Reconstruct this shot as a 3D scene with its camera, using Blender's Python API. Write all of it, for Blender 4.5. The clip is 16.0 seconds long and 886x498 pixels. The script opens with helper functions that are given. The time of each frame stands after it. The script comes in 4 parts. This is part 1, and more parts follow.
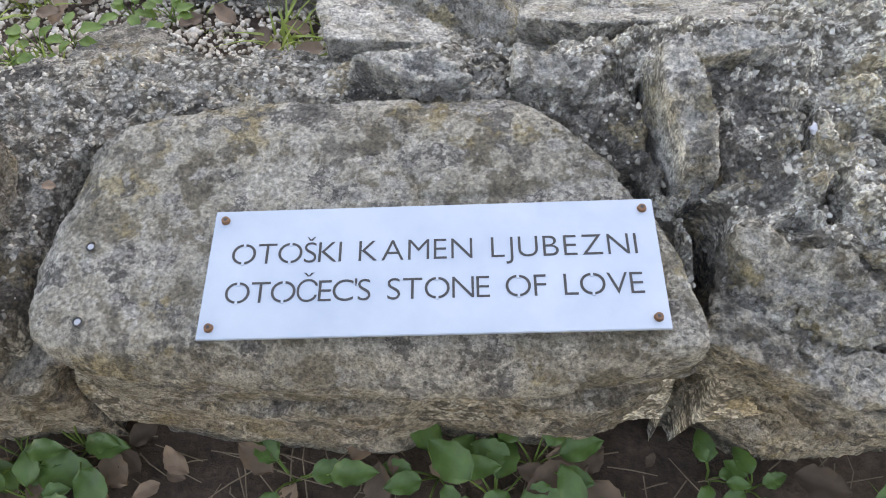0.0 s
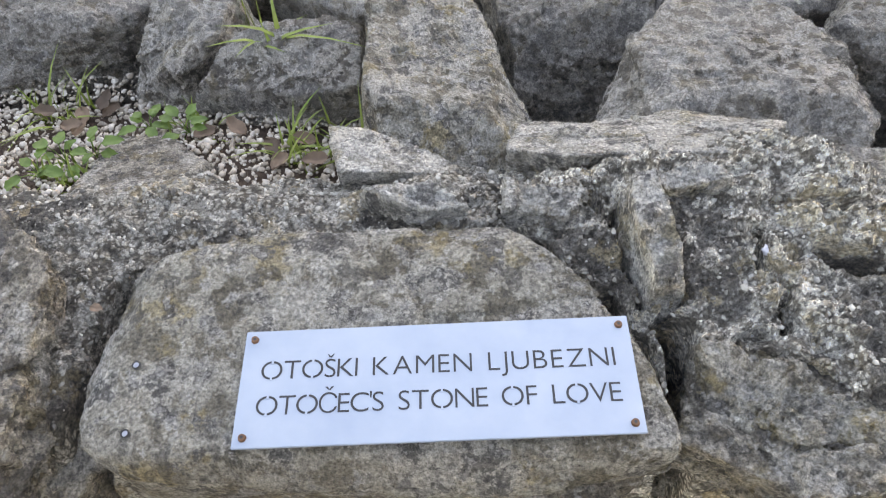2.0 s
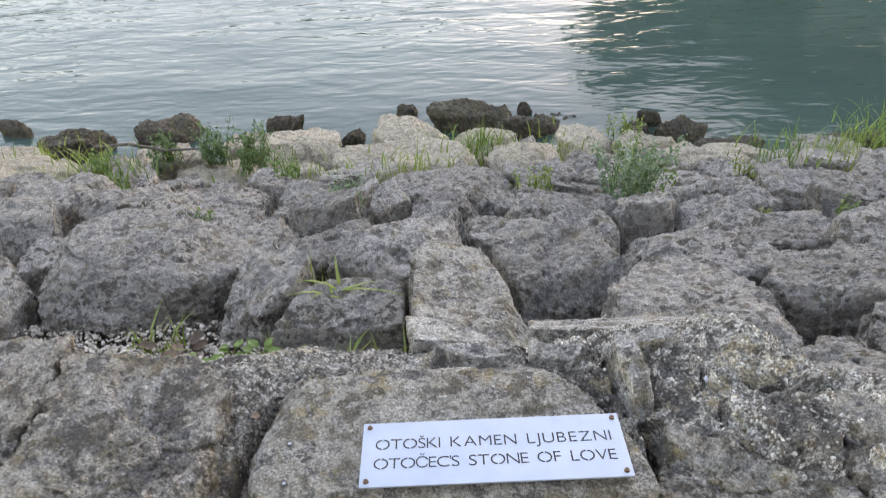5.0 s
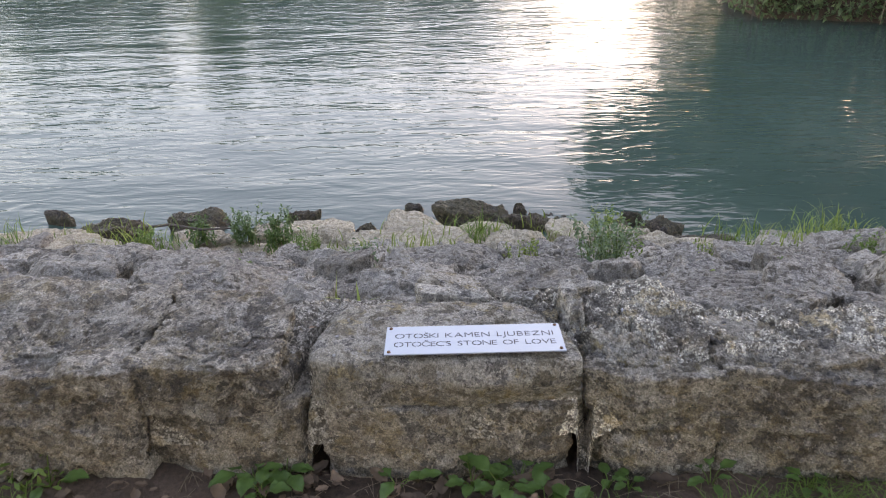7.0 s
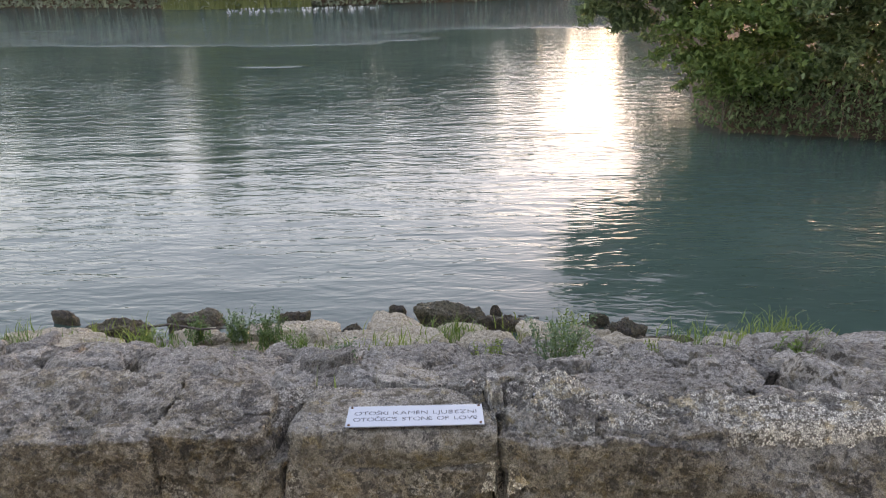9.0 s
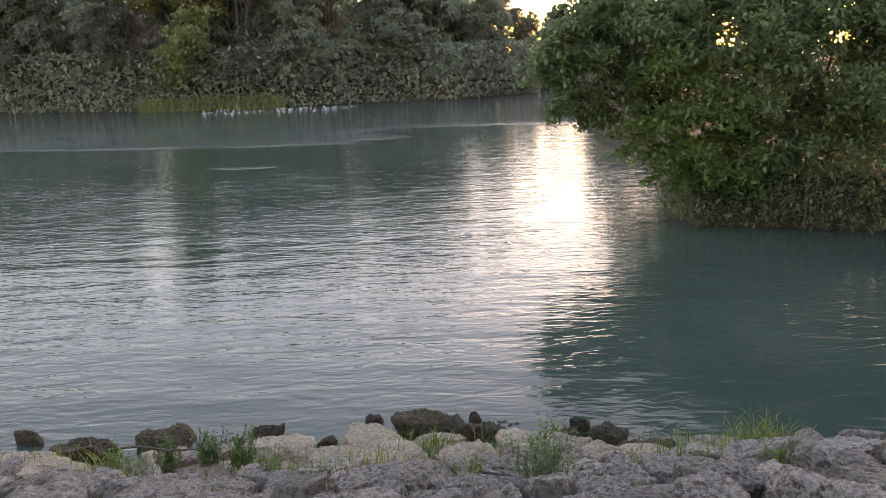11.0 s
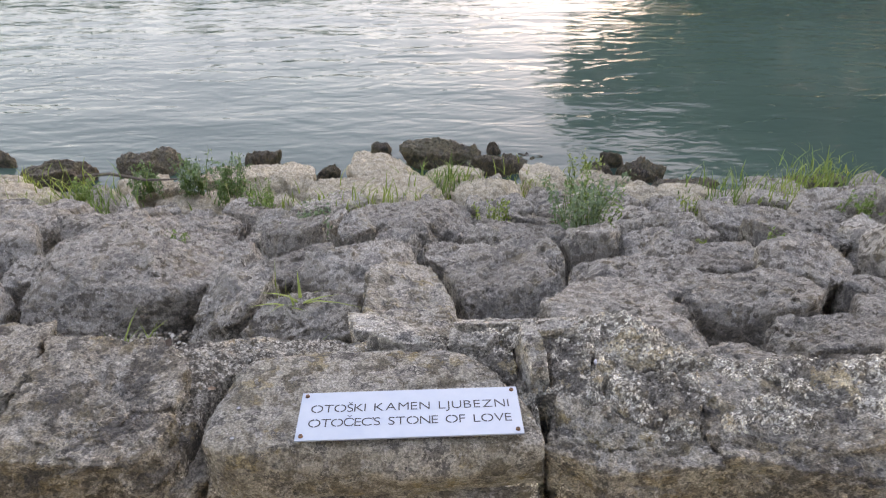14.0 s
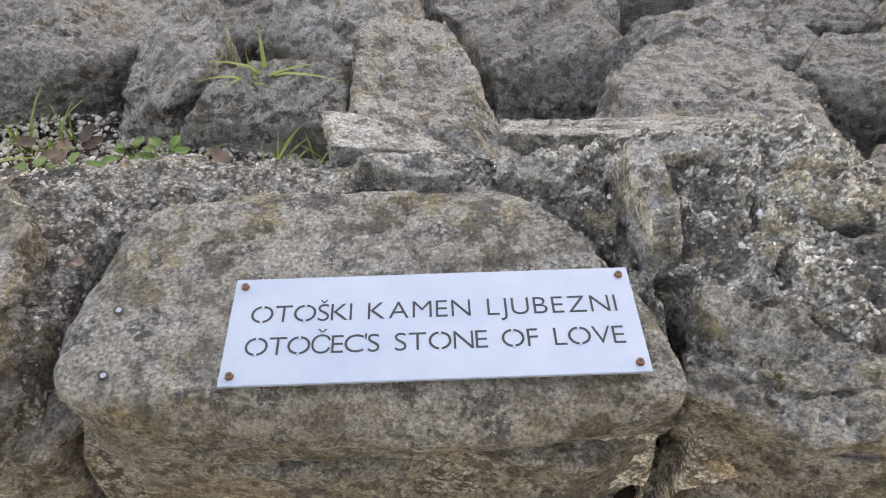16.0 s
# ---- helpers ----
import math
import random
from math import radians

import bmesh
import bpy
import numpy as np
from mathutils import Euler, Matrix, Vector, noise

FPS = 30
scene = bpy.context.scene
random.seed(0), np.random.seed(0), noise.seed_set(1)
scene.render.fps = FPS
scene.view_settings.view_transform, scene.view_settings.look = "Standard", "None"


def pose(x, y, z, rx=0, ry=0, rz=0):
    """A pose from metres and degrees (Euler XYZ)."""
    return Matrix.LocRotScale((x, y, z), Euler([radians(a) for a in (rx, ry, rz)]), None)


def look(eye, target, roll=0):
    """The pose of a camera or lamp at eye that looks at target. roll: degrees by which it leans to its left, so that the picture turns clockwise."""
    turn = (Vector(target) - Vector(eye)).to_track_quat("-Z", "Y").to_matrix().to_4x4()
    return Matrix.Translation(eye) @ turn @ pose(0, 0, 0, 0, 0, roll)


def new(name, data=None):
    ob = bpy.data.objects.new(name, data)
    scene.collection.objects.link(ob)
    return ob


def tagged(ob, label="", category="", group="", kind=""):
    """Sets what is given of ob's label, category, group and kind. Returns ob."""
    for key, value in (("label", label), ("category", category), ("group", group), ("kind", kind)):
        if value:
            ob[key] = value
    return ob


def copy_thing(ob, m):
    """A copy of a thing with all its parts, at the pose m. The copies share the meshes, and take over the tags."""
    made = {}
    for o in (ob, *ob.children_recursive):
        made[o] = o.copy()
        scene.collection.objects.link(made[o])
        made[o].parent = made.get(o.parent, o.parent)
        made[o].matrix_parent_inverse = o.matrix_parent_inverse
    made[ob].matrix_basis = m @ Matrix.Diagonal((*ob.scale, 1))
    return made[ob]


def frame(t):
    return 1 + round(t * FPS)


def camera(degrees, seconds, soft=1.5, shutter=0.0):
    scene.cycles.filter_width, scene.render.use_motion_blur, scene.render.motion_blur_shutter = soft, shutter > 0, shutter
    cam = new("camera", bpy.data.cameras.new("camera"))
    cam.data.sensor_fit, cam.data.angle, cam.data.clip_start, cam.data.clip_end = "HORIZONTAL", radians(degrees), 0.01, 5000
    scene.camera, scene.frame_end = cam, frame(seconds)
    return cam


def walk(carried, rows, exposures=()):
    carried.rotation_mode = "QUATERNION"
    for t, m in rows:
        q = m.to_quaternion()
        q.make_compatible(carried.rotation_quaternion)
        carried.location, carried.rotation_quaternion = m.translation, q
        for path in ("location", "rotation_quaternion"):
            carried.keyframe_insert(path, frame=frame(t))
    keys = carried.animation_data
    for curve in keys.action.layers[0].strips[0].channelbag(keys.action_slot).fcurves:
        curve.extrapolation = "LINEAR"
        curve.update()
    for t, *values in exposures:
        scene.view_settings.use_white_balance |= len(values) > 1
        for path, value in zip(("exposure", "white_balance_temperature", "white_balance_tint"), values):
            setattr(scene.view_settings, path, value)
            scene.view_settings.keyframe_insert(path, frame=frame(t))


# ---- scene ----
cam = camera(59.6, 16.0, soft=1.0, shutter=0.25)
PATH = [
    (0, (0.054, -0.044, 1.131), (-0.051, 0.779, -0.689), -6.9),
    (0.5, (0.053, -0.046, 1.145), (-0.048, 0.788, -0.67), -6.8),
    (1, (0.051, -0.041, 1.168), (-0.038, 0.823, -0.633), -6.0),
    (1.5, (0.051, -0.045, 1.201), (-0.038, 0.878, -0.571), -5.9),
    (2, (0.05, -0.051, 1.245), (-0.033, 0.942, -0.489), -5.5),
    (2.5, (0.047, -0.066, 1.268), (-0.042, 0.991, -0.427), -5.7),
    (3, (0.043, -0.108, 1.292), (-0.04, 1.001, -0.37), -5.1),
    (3.5, (0.018, -0.2, 1.326), (-0.06, 0.97, -0.294), -4.2),
    (4, (0.028, -0.347, 1.365), (-0.079, 0.949, -0.154), -3.1),
    (4.5, (0.02, -0.454, 1.396), (-0.062, 1.01, 0.036), -2.9),
    (5, (-0.033, -0.519, 1.458), (-0.077, 1.068, 0.242), -2.6),
    (5.2, (-0.043, -0.554, 1.488), (-0.078, 1.067, 0.316), -2.7),
    (7.3, (-0.014, -1.364, 1.519), (-0.055, 0.415, 0.607), -1.1),
    (7.5, (-0.006, -1.461, 1.551), (-0.044, 0.33, 0.662), -0.9),
    (8, (0.072, -1.614, 1.622), (0.03, 0.202, 0.784), -0.6),
    (8.5, (0.122, -1.702, 1.691), (0.078, 0.139, 0.911), -0.8),
    (9, (0.124, -1.714, 1.764), (0.098, 0.156, 1.054), -0.9),
    (9.5, (0.129, -1.695, 1.836), (0.129, 0.202, 1.202), -1.4),
    (10, (0.132, -1.701, 1.888), (0.156, 0.224, 1.347), -1.8),
    (10.2, (0.135, -1.692, 1.908), (0.168, 0.243, 1.403), -2.0),
    (12.3, (0.117, -1.49, 1.745), (0.171, 0.45, 1.263), -0.8),
    (12.5, (0.081, -1.445, 1.692), (0.132, 0.471, 1.121), -0.6),
    (13, (0.021, -1.258, 1.633), (0.071, 0.577, 0.837), -1.0),
    (13.5, (0.03, -0.994, 1.564), (0.059, 0.757, 0.599), -0.8),
    (14, (0.068, -0.759, 1.536), (0.074, 0.892, 0.406), -0.7),
    (14.5, (0.025, -0.586, 1.468), (0.025, 0.938, 0.173), -1.5),
    (15, (-0.027, -0.428, 1.379), (0.017, 0.975, -0.045), 0.2),
    (15.5, (-0.006, -0.285, 1.251), (0.03, 1.017, -0.267), 0.6),
    (16, (0.018, -0.176, 1.149), (0.018, 1.036, -0.442), -0.7),
]
EXPOSURES = [(0.0, 3.5, 9000, 34), (3.0, 3.5, 8950, 35), (4.5, 3.56, 8900, 35), (5.0, 3.4, 8900, 35), (7.5, 3.05, 8650, 40), (8.5, 2.97, 8800, 38), (10.0, 2.66, 9000, 43), (12.5, 2.53, 9100, 43), (14.0, 3.3, 9300, 40), (16.0, 3.4, 9700, 37)]
walk(cam, [(t, look(eye, target, roll)) for t, eye, target, roll in PATH], EXPOSURES)

# ---- world and light ----
SUN_AZ, SUN_EL = 27.0, 7.0
world = bpy.data.worlds.new("world")
scene.world = world
world.use_nodes = True
wn = world.node_tree.nodes
sky = wn.new("ShaderNodeTexSky")
sky.sky_type = "NISHITA"
sky.sun_disc = False
sky.sun_elevation = radians(SUN_EL)
sky.sun_rotation = radians(SUN_AZ)
sky.air_density, sky.dust_density, sky.ozone_density = 1.0, 0.25, 1.2
wn["Background"].inputs["Strength"].default_value = 0.15
world.node_tree.links.new(sky.outputs["Color"], wn["Background"].inputs["Color"])
sun = new("sun", bpy.data.lights.new("sun", "SUN"))
sun.data.energy, sun.data.angle, sun.data.color = 0.2, radians(10), (1.0, 0.80, 0.56)
az, el = radians(SUN_AZ), radians(SUN_EL)
sun.matrix_world = look((math.sin(az) * math.cos(el) * 50, math.cos(az) * math.cos(el) * 50, math.sin(el) * 50), (0, 0, 0))


# ---- materials ----
class Nodes:
    """A short hand for node trees."""

    def __init__(self, name, rough=0.85):
        self.mat = bpy.data.materials.new(name)
        self.mat.use_nodes = True
        self.t = self.mat.node_tree
        self.bsdf = self.t.nodes["Principled BSDF"]
        self.bsdf.inputs["Roughness"].default_value = rough

    def add(self, kind, **props):
        n = self.t.nodes.new("ShaderNode" + kind)
        for k, v in props.items():
            n.inputs[k.replace("_", " ")].default_value = v
        return n

    def link(self, a, b):
        self.t.links.new(a, b)

    def coords(self, spread=True, stretch=None):
        tc = self.add("TexCoord").outputs["Object"]
        if stretch:
            m = self.add("Mapping", Scale=stretch)
            self.link(tc, m.inputs["Vector"])
            tc = m.outputs["Vector"]
        if not spread:
            return tc
        info = self.add("ObjectInfo")
        mul = self.add("VectorMath")
        mul.operation = "MULTIPLY_ADD"
        mul.inputs[1].default_value = (37.0, 53.0, 71.0)
        self.link(info.outputs["Random"], mul.inputs[0])
        self.link(tc, mul.inputs[2])
        return mul.outputs[0]

    def noise(self, vec, scale, detail=6.0, rough=0.6, warp=0.0):
        n = self.add("TexNoise", Scale=scale, Detail=detail, Roughness=rough, Distortion=warp)
        self.link(vec, n.inputs["Vector"])
        return n.outputs["Fac"]

    def voronoi(self, vec, scale, feature="F1"):
        n = self.add("TexVoronoi", Scale=scale)
        n.feature = feature
        self.link(vec, n.inputs["Vector"])
        return n

    def ramp(self, fac, *stops):
        n = self.add("ValToRGB")
        e = n.color_ramp.elements
        while len(e) < len(stops):
            e.new(0.5)
        for el_, (p, c) in zip(e, stops):
            el_.position = p
            el_.color = (c, c, c, 1) if isinstance(c, (int, float)) else (*c, 1)
        self.link(fac, n.inputs["Fac"])
        return n.outputs["Color"]

    def mix(self, fac, a, b, mode="MIX"):
        n = self.add("MixRGB")
        n.blend_type = mode
        for v, s in ((fac, n.inputs["Fac"]), (a, n.inputs["Color1"]), (b, n.inputs["Color2"])):
            if isinstance(v, (int, float)):
                s.default_value = v
            elif isinstance(v, tuple):
                s.default_value = (*v, 1)
            else:
                self.link(v, s)
        return n.outputs["Color"]

    def bump(self, *layers):
        last = None
        for h, strength, dist in layers:
            b = self.add("Bump", Strength=strength, Distance=dist)
            self.link(h, b.inputs["Height"])
            if last:
                self.link(last, b.inputs["Normal"])
            last = b.outputs["Normal"]
        self.link(last, self.bsdf.inputs["Normal"])

    def colour(self, c):
        self.link(c, self.bsdf.inputs["Base Color"])

    def tint(self, c, low, high):
        """Varies a colour's value from object to object."""
        info = self.add("ObjectInfo")
        r = self.ramp(info.outputs["Random"], (0.0, low), (1.0, high))
        return self.mix(1.0, c, r, "MULTIPLY")


def rock_material(name, dark, mid, light, lichen=0.5, black=0.5, ochre=0.3, moss=0.0, rough=0.9, fine=1.0, speck=0.5, crust=9.0, vary=(0.84, 1.14)):
    k = Nodes(name, rough)
    v = k.coords()
    n1, n2, n3 = k.noise(v, 4, 10, 0.62), k.noise(v, 28, 12, 0.62), k.noise(v, 240, 4, 0.7)
    c = k.mix(k.ramp(n1, (0.40, 0.0), (0.58, 1.0)), dark, mid)
    c = k.mix(k.ramp(n2, (0.46, 0.0), (0.52, 0.9)), c, light)
    # crusts of lichen with hard edges: ochre, pale grey, dark
    c = k.mix(k.ramp(k.noise(v, 11, 12, 0.66), (0.545, 0.0), (0.60, ochre)), c, (0.33, 0.255, 0.12))
    c = k.mix(k.ramp(k.noise(v, 12, 12, 0.68), (0.50, 0.0), (0.53, lichen)), c, (0.52, 0.50, 0.45))
    c = k.mix(k.ramp(k.noise(v, crust, 14, 0.70), (0.555, 0.0), (0.575, black)), c, (0.075, 0.072, 0.07))
    c = k.mix(k.ramp(k.noise(v, 34, 10, 0.66), (0.575, 0.0), (0.595, black * speck)), c, (0.06, 0.056, 0.053))
    c = k.mix(k.ramp(k.noise(v, 48, 10, 0.62), (0.585, 0.0), (0.605, lichen * speck)), c, (0.62, 0.60, 0.55))
    if moss:
        c = k.mix(k.ramp(k.noise(v, 6, 7, 0.7), (0.45, 0.0), (0.55, moss)), c, (0.07, 0.075, 0.025))
    c = k.mix(1.0, c, k.ramp(k.noise(v, 95, 8, 0.8), (0.36, 1 - 0.45 * speck), (0.60, 1 + 0.35 * speck)), "MULTIPLY")
    c = k.mix(1.0, c, k.ramp(n3, (0.36, 1 - 0.6 * speck), (0.64, 1 + 0.6 * speck)), "MULTIPLY")
    c = k.tint(c, *vary)
    k.colour(c)
    pit = k.ramp(k.voronoi(v, 70).outputs["Distance"], (0.05, 0.0), (0.4, 1.0))
    k.bump((n1, 0.8, 0.05), (n2, 1.0, 0.040 * fine), (pit, 0.8, 0.010 * fine), (n3, 1.0, 0.006 * fine))
    return k.mat


M_HERO = rock_material("limestone_lichen", (0.16, 0.14, 0.105), (0.255, 0.23, 0.18), (0.40, 0.375, 0.315), 0.55, 0.75, 0.6, speck=0.75, crust=24.0)
M_WALL = rock_material("wall_limestone", (0.115, 0.10, 0.08), (0.225, 0.195, 0.15), (0.34, 0.305, 0.25), 0.35, 0.75, 0.3, speck=0.8, crust=14.0)
M_SLAB = rock_material("pale_slab_limestone", (0.28, 0.26, 0.22), (0.40, 0.38, 0.33), (0.52, 0.50, 0.45), 0.6, 0.7, 0.4, speck=0.75, crust=20.0)
M_RIP = rock_material("grey_limestone", (0.105, 0.092, 0.075), (0.225, 0.202, 0.168), (0.39, 0.362, 0.315), 0.45, 0.55, 0.2, speck=0.6, crust=12.0, vary=(0.72, 1.25))
M_PALE = rock_material("pale_limestone", (0.32, 0.27, 0.19), (0.43, 0.37, 0.27), (0.53, 0.47, 0.36), 0.15, 0.3, 0.25)
M_WET = rock_material("wet_mossy_rock", (0.03, 0.024, 0.018), (0.06, 0.047, 0.032), (0.11, 0.085, 0.055), 0.0, 0.5, 0.1, 0.35, 0.6)


def mortar_material(name, shade):
    k = Nodes(name, 0.92)
    v = k.coords(False)
    n1, n2, n3 = k.noise(v, 7, 12, 0.66), k.noise(v, 45, 12, 0.68), k.noise(v, 220, 4, 0.7)
    warp = k.mix(0.02, v, k.add("TexNoise", Scale=40.0).outputs["Color"], "ADD")
    peb, fine = k.voronoi(warp, 120), k.voronoi(warp, 260)
    c = k.ramp(peb.outputs["Color"], (0.1, (0.16, 0.145, 0.12)), (0.6, (0.30, 0.28, 0.235)), (0.95, (0.52, 0.50, 0.44)))
    c = k.mix(k.ramp(peb.outputs["Distance"], (0.25, 0.0), (0.55, 1.0)), c, (0.085, 0.075, 0.06))
    c = k.mix(k.ramp(n2, (0.49, 0.0), (0.53, 0.75)), c, k.ramp(fine.outputs["Color"], (0.2, (0.20, 0.185, 0.155)), (0.9, (0.55, 0.53, 0.47))))
    c = k.mix(k.ramp(n1, (0.55, 0.0), (0.58, 0.8)), c, (0.055, 0.05, 0.043))
    c = k.mix(k.ramp(k.noise(v, 11, 10, 0.64), (0.57, 0.0), (0.61, 0.4)), c, (0.33, 0.26, 0.15))
    c = k.mix(1.0, c, k.ramp(n3, (0.36, 0.45 * shade), (0.64, 1.5 * shade)), "MULTIPLY")
    k.colour(c)
    k.bump((n1, 0.8, 0.04), (peb.outputs["Distance"], -1.0, 0.012), (n2, 1.0, 0.022), (fine.outputs["Distance"], -0.6, 0.004))
    return k.mat


def soil_material(name, a, b):
    k = Nodes(name, 0.95)
    v = k.coords(False)
    n1, n2 = k.noise(v, 4, 8, 0.65), k.noise(v, 70, 8, 0.7)
    c = k.mix(k.ramp(n1, (0.35, 0.0), (0.65, 1.0)), a, b)
    c = k.mix(1.0, c, k.ramp(n2, (0.3, 0.55), (0.7, 1.35)), "MULTIPLY")
    k.colour(c)
    k.bump((n1, 0.5, 0.03), (n2, 0.9, 0.01))
    return k.mat


def leaf_material(name, a, b, gloss=0.5, through_light=0.25, vary=0.0):
    k = Nodes(name, gloss)
    geo = k.add("NewGeometry")
    v = k.coords()
    r = k.ramp(geo.outputs["Random Per Island"], (0.0, a), (1.0, b))
    n = k.noise(v, 30, 4, 0.6)
    c = k.mix(1.0, r, k.ramp(n, (0.3, 0.75), (0.7, 1.2)), "MULTIPLY")
    c = k.tint(c, 1 - vary, 1 + vary)
    k.colour(c)
    tr = k.add("BsdfTranslucent")
    k.link(c, tr.inputs["Color"])
    ms = k.add("MixShader", Fac=through_light)
    out = k.t.nodes["Material Output"]
    k.link(k.bsdf.outputs["BSDF"], ms.inputs[1])
    k.link(tr.outputs["BSDF"], ms.inputs[2])
    k.link(ms.outputs["Shader"], out.inputs["Surface"])
    return k.mat


def bark_material(name, a, b):
    k = Nodes(name, 0.9)
    v = k.coords(True, (1, 1, 0.25))
    n = k.noise(v, 25, 8, 0.7)
    k.colour(k.mix(n, a, b))
    k.bump((n, 0.8, 0.02))
    return k.mat


def plate_material():
    k = Nodes("brushed_steel", 0.42)
    v = k.coords(False, (1, 12, 1))
    n1, n2 = k.noise(k.coords(False), 14, 6, 0.6), k.noise(v, 300, 3, 0.5)
    c = k.mix(k.ramp(n1, (0.35, 0.0), (0.7, 1.0)), (0.285, 0.35, 0.42), (0.345, 0.405, 0.465))
    k.colour(c)
    k.bsdf.inputs["Metallic"].default_value = 0.25
    k.link(k.ramp(n1, (0.3, 0.38), (0.7, 0.55)), k.bsdf.inputs["Roughness"])
    k.bump((n2, 0.05, 0.0005))
    return k.mat


def plain_material(name, c, rough=0.6, metal=0.0):
    k = Nodes(name, rough)
    n = k.noise(k.coords(), 80, 5, 0.6)
    k.colour(k.mix(1.0, c, k.ramp(n, (0.3, 0.75), (0.7, 1.2)), "MULTIPLY"))
    k.bsdf.inputs["Metallic"].default_value = metal
    return k.mat


def water_material():
    k = Nodes("river_water", 0.04)
    tc = k.coords(False)
    m1 = k.add("Mapping", Scale=(0.35, 1.1, 1.0), Rotation=(0, 0, radians(6)))
    m2 = k.add("Mapping", Scale=(0.5, 1.4, 1.0), Rotation=(0, 0, radians(-9)))
    k.link(tc, m1.inputs["Vector"])
    k.link(tc, m2.inputs["Vector"])
    big = k.noise(m1.outputs["Vector"], 1.1, 2, 0.5, 0.5)
    mid = k.noise(m2.outputs["Vector"], 3.6, 2, 0.5, 0.7)
    small = k.noise(m1.outputs["Vector"], 13, 2, 0.5, 0.3)
    calm = k.ramp(k.noise(tc, 0.12, 3, 0.5), (0.35, 0.25), (0.65, 1.0))
    bb = k.mix(1.0, mid, calm, "MULTIPLY")
    depth = k.ramp(k.noise(tc, 0.25, 4, 0.5), (0.3, (0.036, 0.07, 0.058)), (0.7, (0.056, 0.10, 0.082)))
    k.colour(depth)
    k.bsdf.inputs["IOR"].default_value = 1.33
    sep = k.add("SeparateXYZ")
    k.link(tc, sep.inputs[0])
    band = k.add("MapRange")
    for key, value in (("From Min", 33.0), ("From Max", 45.0)):
        band.inputs[key].default_value = value
    drift = k.add("MapRange", To_Min=-22.0, To_Max=22.0)
    k.link(k.noise(m1.outputs["Vector"], 0.14, 3, 0.5), drift.inputs["Value"])
    wander = k.add("Math")
    k.link(sep.outputs["Y"], wander.inputs[0])
    k.link(drift.outputs["Result"], wander.inputs[1])
    k.link(wander.outputs[0], band.inputs["Value"])
    riffle = k.mix(1.0, k.noise(m1.outputs["Vector"], 2.2, 5, 0.7, 0.5), band.outputs["Result"], "MULTIPLY")
    k.bump((riffle, 1.0, 0.7), (big, 0.6, 0.045), (bb, 0.8, 0.032), (small, 0.4, 0.009))
    return k.mat


M_MORTAR = mortar_material("pebbly_mortar", 2.35)
M_MORTAR_D = mortar_material("old_dark_mortar", 1.35)
M_SOIL = soil_material("damp_soil", (0.06, 0.04, 0.029), (0.135, 0.09, 0.064))
M_LEAF_W = leaf_material("weed_leaf", (0.05, 0.12, 0.03), (0.10, 0.20, 0.05), 0.4)
M_GRASS = leaf_material("grass_blade", (0.085, 0.17, 0.03), (0.18, 0.29, 0.07), 0.5, 0.35)
M_GRASS_Y = leaf_material("yellow_green_grass", (0.15, 0.23, 0.035), (0.28, 0.36, 0.08), 0.5, 0.35)
M_BLUE = leaf_material("grey_green_leaf", (0.09, 0.16, 0.08), (0.16, 0.25, 0.12), 0.6, 0.2)
M_TREE = leaf_material("tree_leaf", (0.10, 0.17, 0.085), (0.26, 0.36, 0.18), 0.45, 0.55)
M_TREE_L = leaf_material("light_tree_leaf", (0.10, 0.19, 0.06), (0.23, 0.34, 0.12), 0.5, 0.55)
# Paler than real leaves: distant haze is put into the base colour.
M_FAR_HAZE = leaf_material("far_leaf_hazed", (0.22, 0.28, 0.22), (0.38, 0.44, 0.35), 0.7, 0.62, 0.4)
M_FAR_L = leaf_material("far_leaf_light", (0.18, 0.23, 0.10), (0.28, 0.33, 0.15), 0.7, 0.45)
M_DRY = leaf_material("dry_leaf", (0.10, 0.065, 0.045), (0.22, 0.15, 0.10), 0.8, 0.1, 0.55)
M_BARK = bark_material("bark", (0.05, 0.04, 0.032), (0.14, 0.12, 0.10))
M_TWIG = bark_material("dry_twig", (0.16, 0.12, 0.08), (0.34, 0.27, 0.19))
M_PLATE = plate_material()
# Dark colour standing for the shaded depth of cut letters and screw sockets.
M_CUT_SHADE = plain_material("cut_opening_shade", (0.035, 0.037, 0.04), 0.8)
M_RUST = plain_material("rusty_screw", (0.17, 0.09, 0.055), 0.6, 0.6)
M_STEEL = plain_material("dull_steel", (0.35, 0.36, 0.37), 0.4, 0.9)
M_WATER = water_material()


# ---- mesh helpers ----
def mesh_np(name, verts, faces, material, smooth=True):
    """A mesh from arrays; faces are all triangles or all quads."""
    me = bpy.data.meshes.new(name)
    verts, faces = np.asarray(verts, np.float32), np.asarray(faces, np.int32)
    n, k = faces.shape
    me.vertices.add(len(verts))
    me.vertices.foreach_set("co", verts.ravel())
    me.loops.add(n * k)
    me.loops.foreach_set("vertex_index", faces.ravel())
    me.polygons.add(n)
    me.polygons.foreach_set("loop_start", np.arange(0, n * k, k, dtype=np.int32))
    me.polygons.foreach_set("use_smooth", np.full(n, smooth))
    me.update(calc_edges=True)
    me.materials.append(material)
    return me


def place(name, me, m=None, parent=None, label=""):
    ob = new(name, me)
    if parent:
        ob.parent = parent
    if m is not None:
        ob.matrix_basis = m
    return tagged(ob, label)


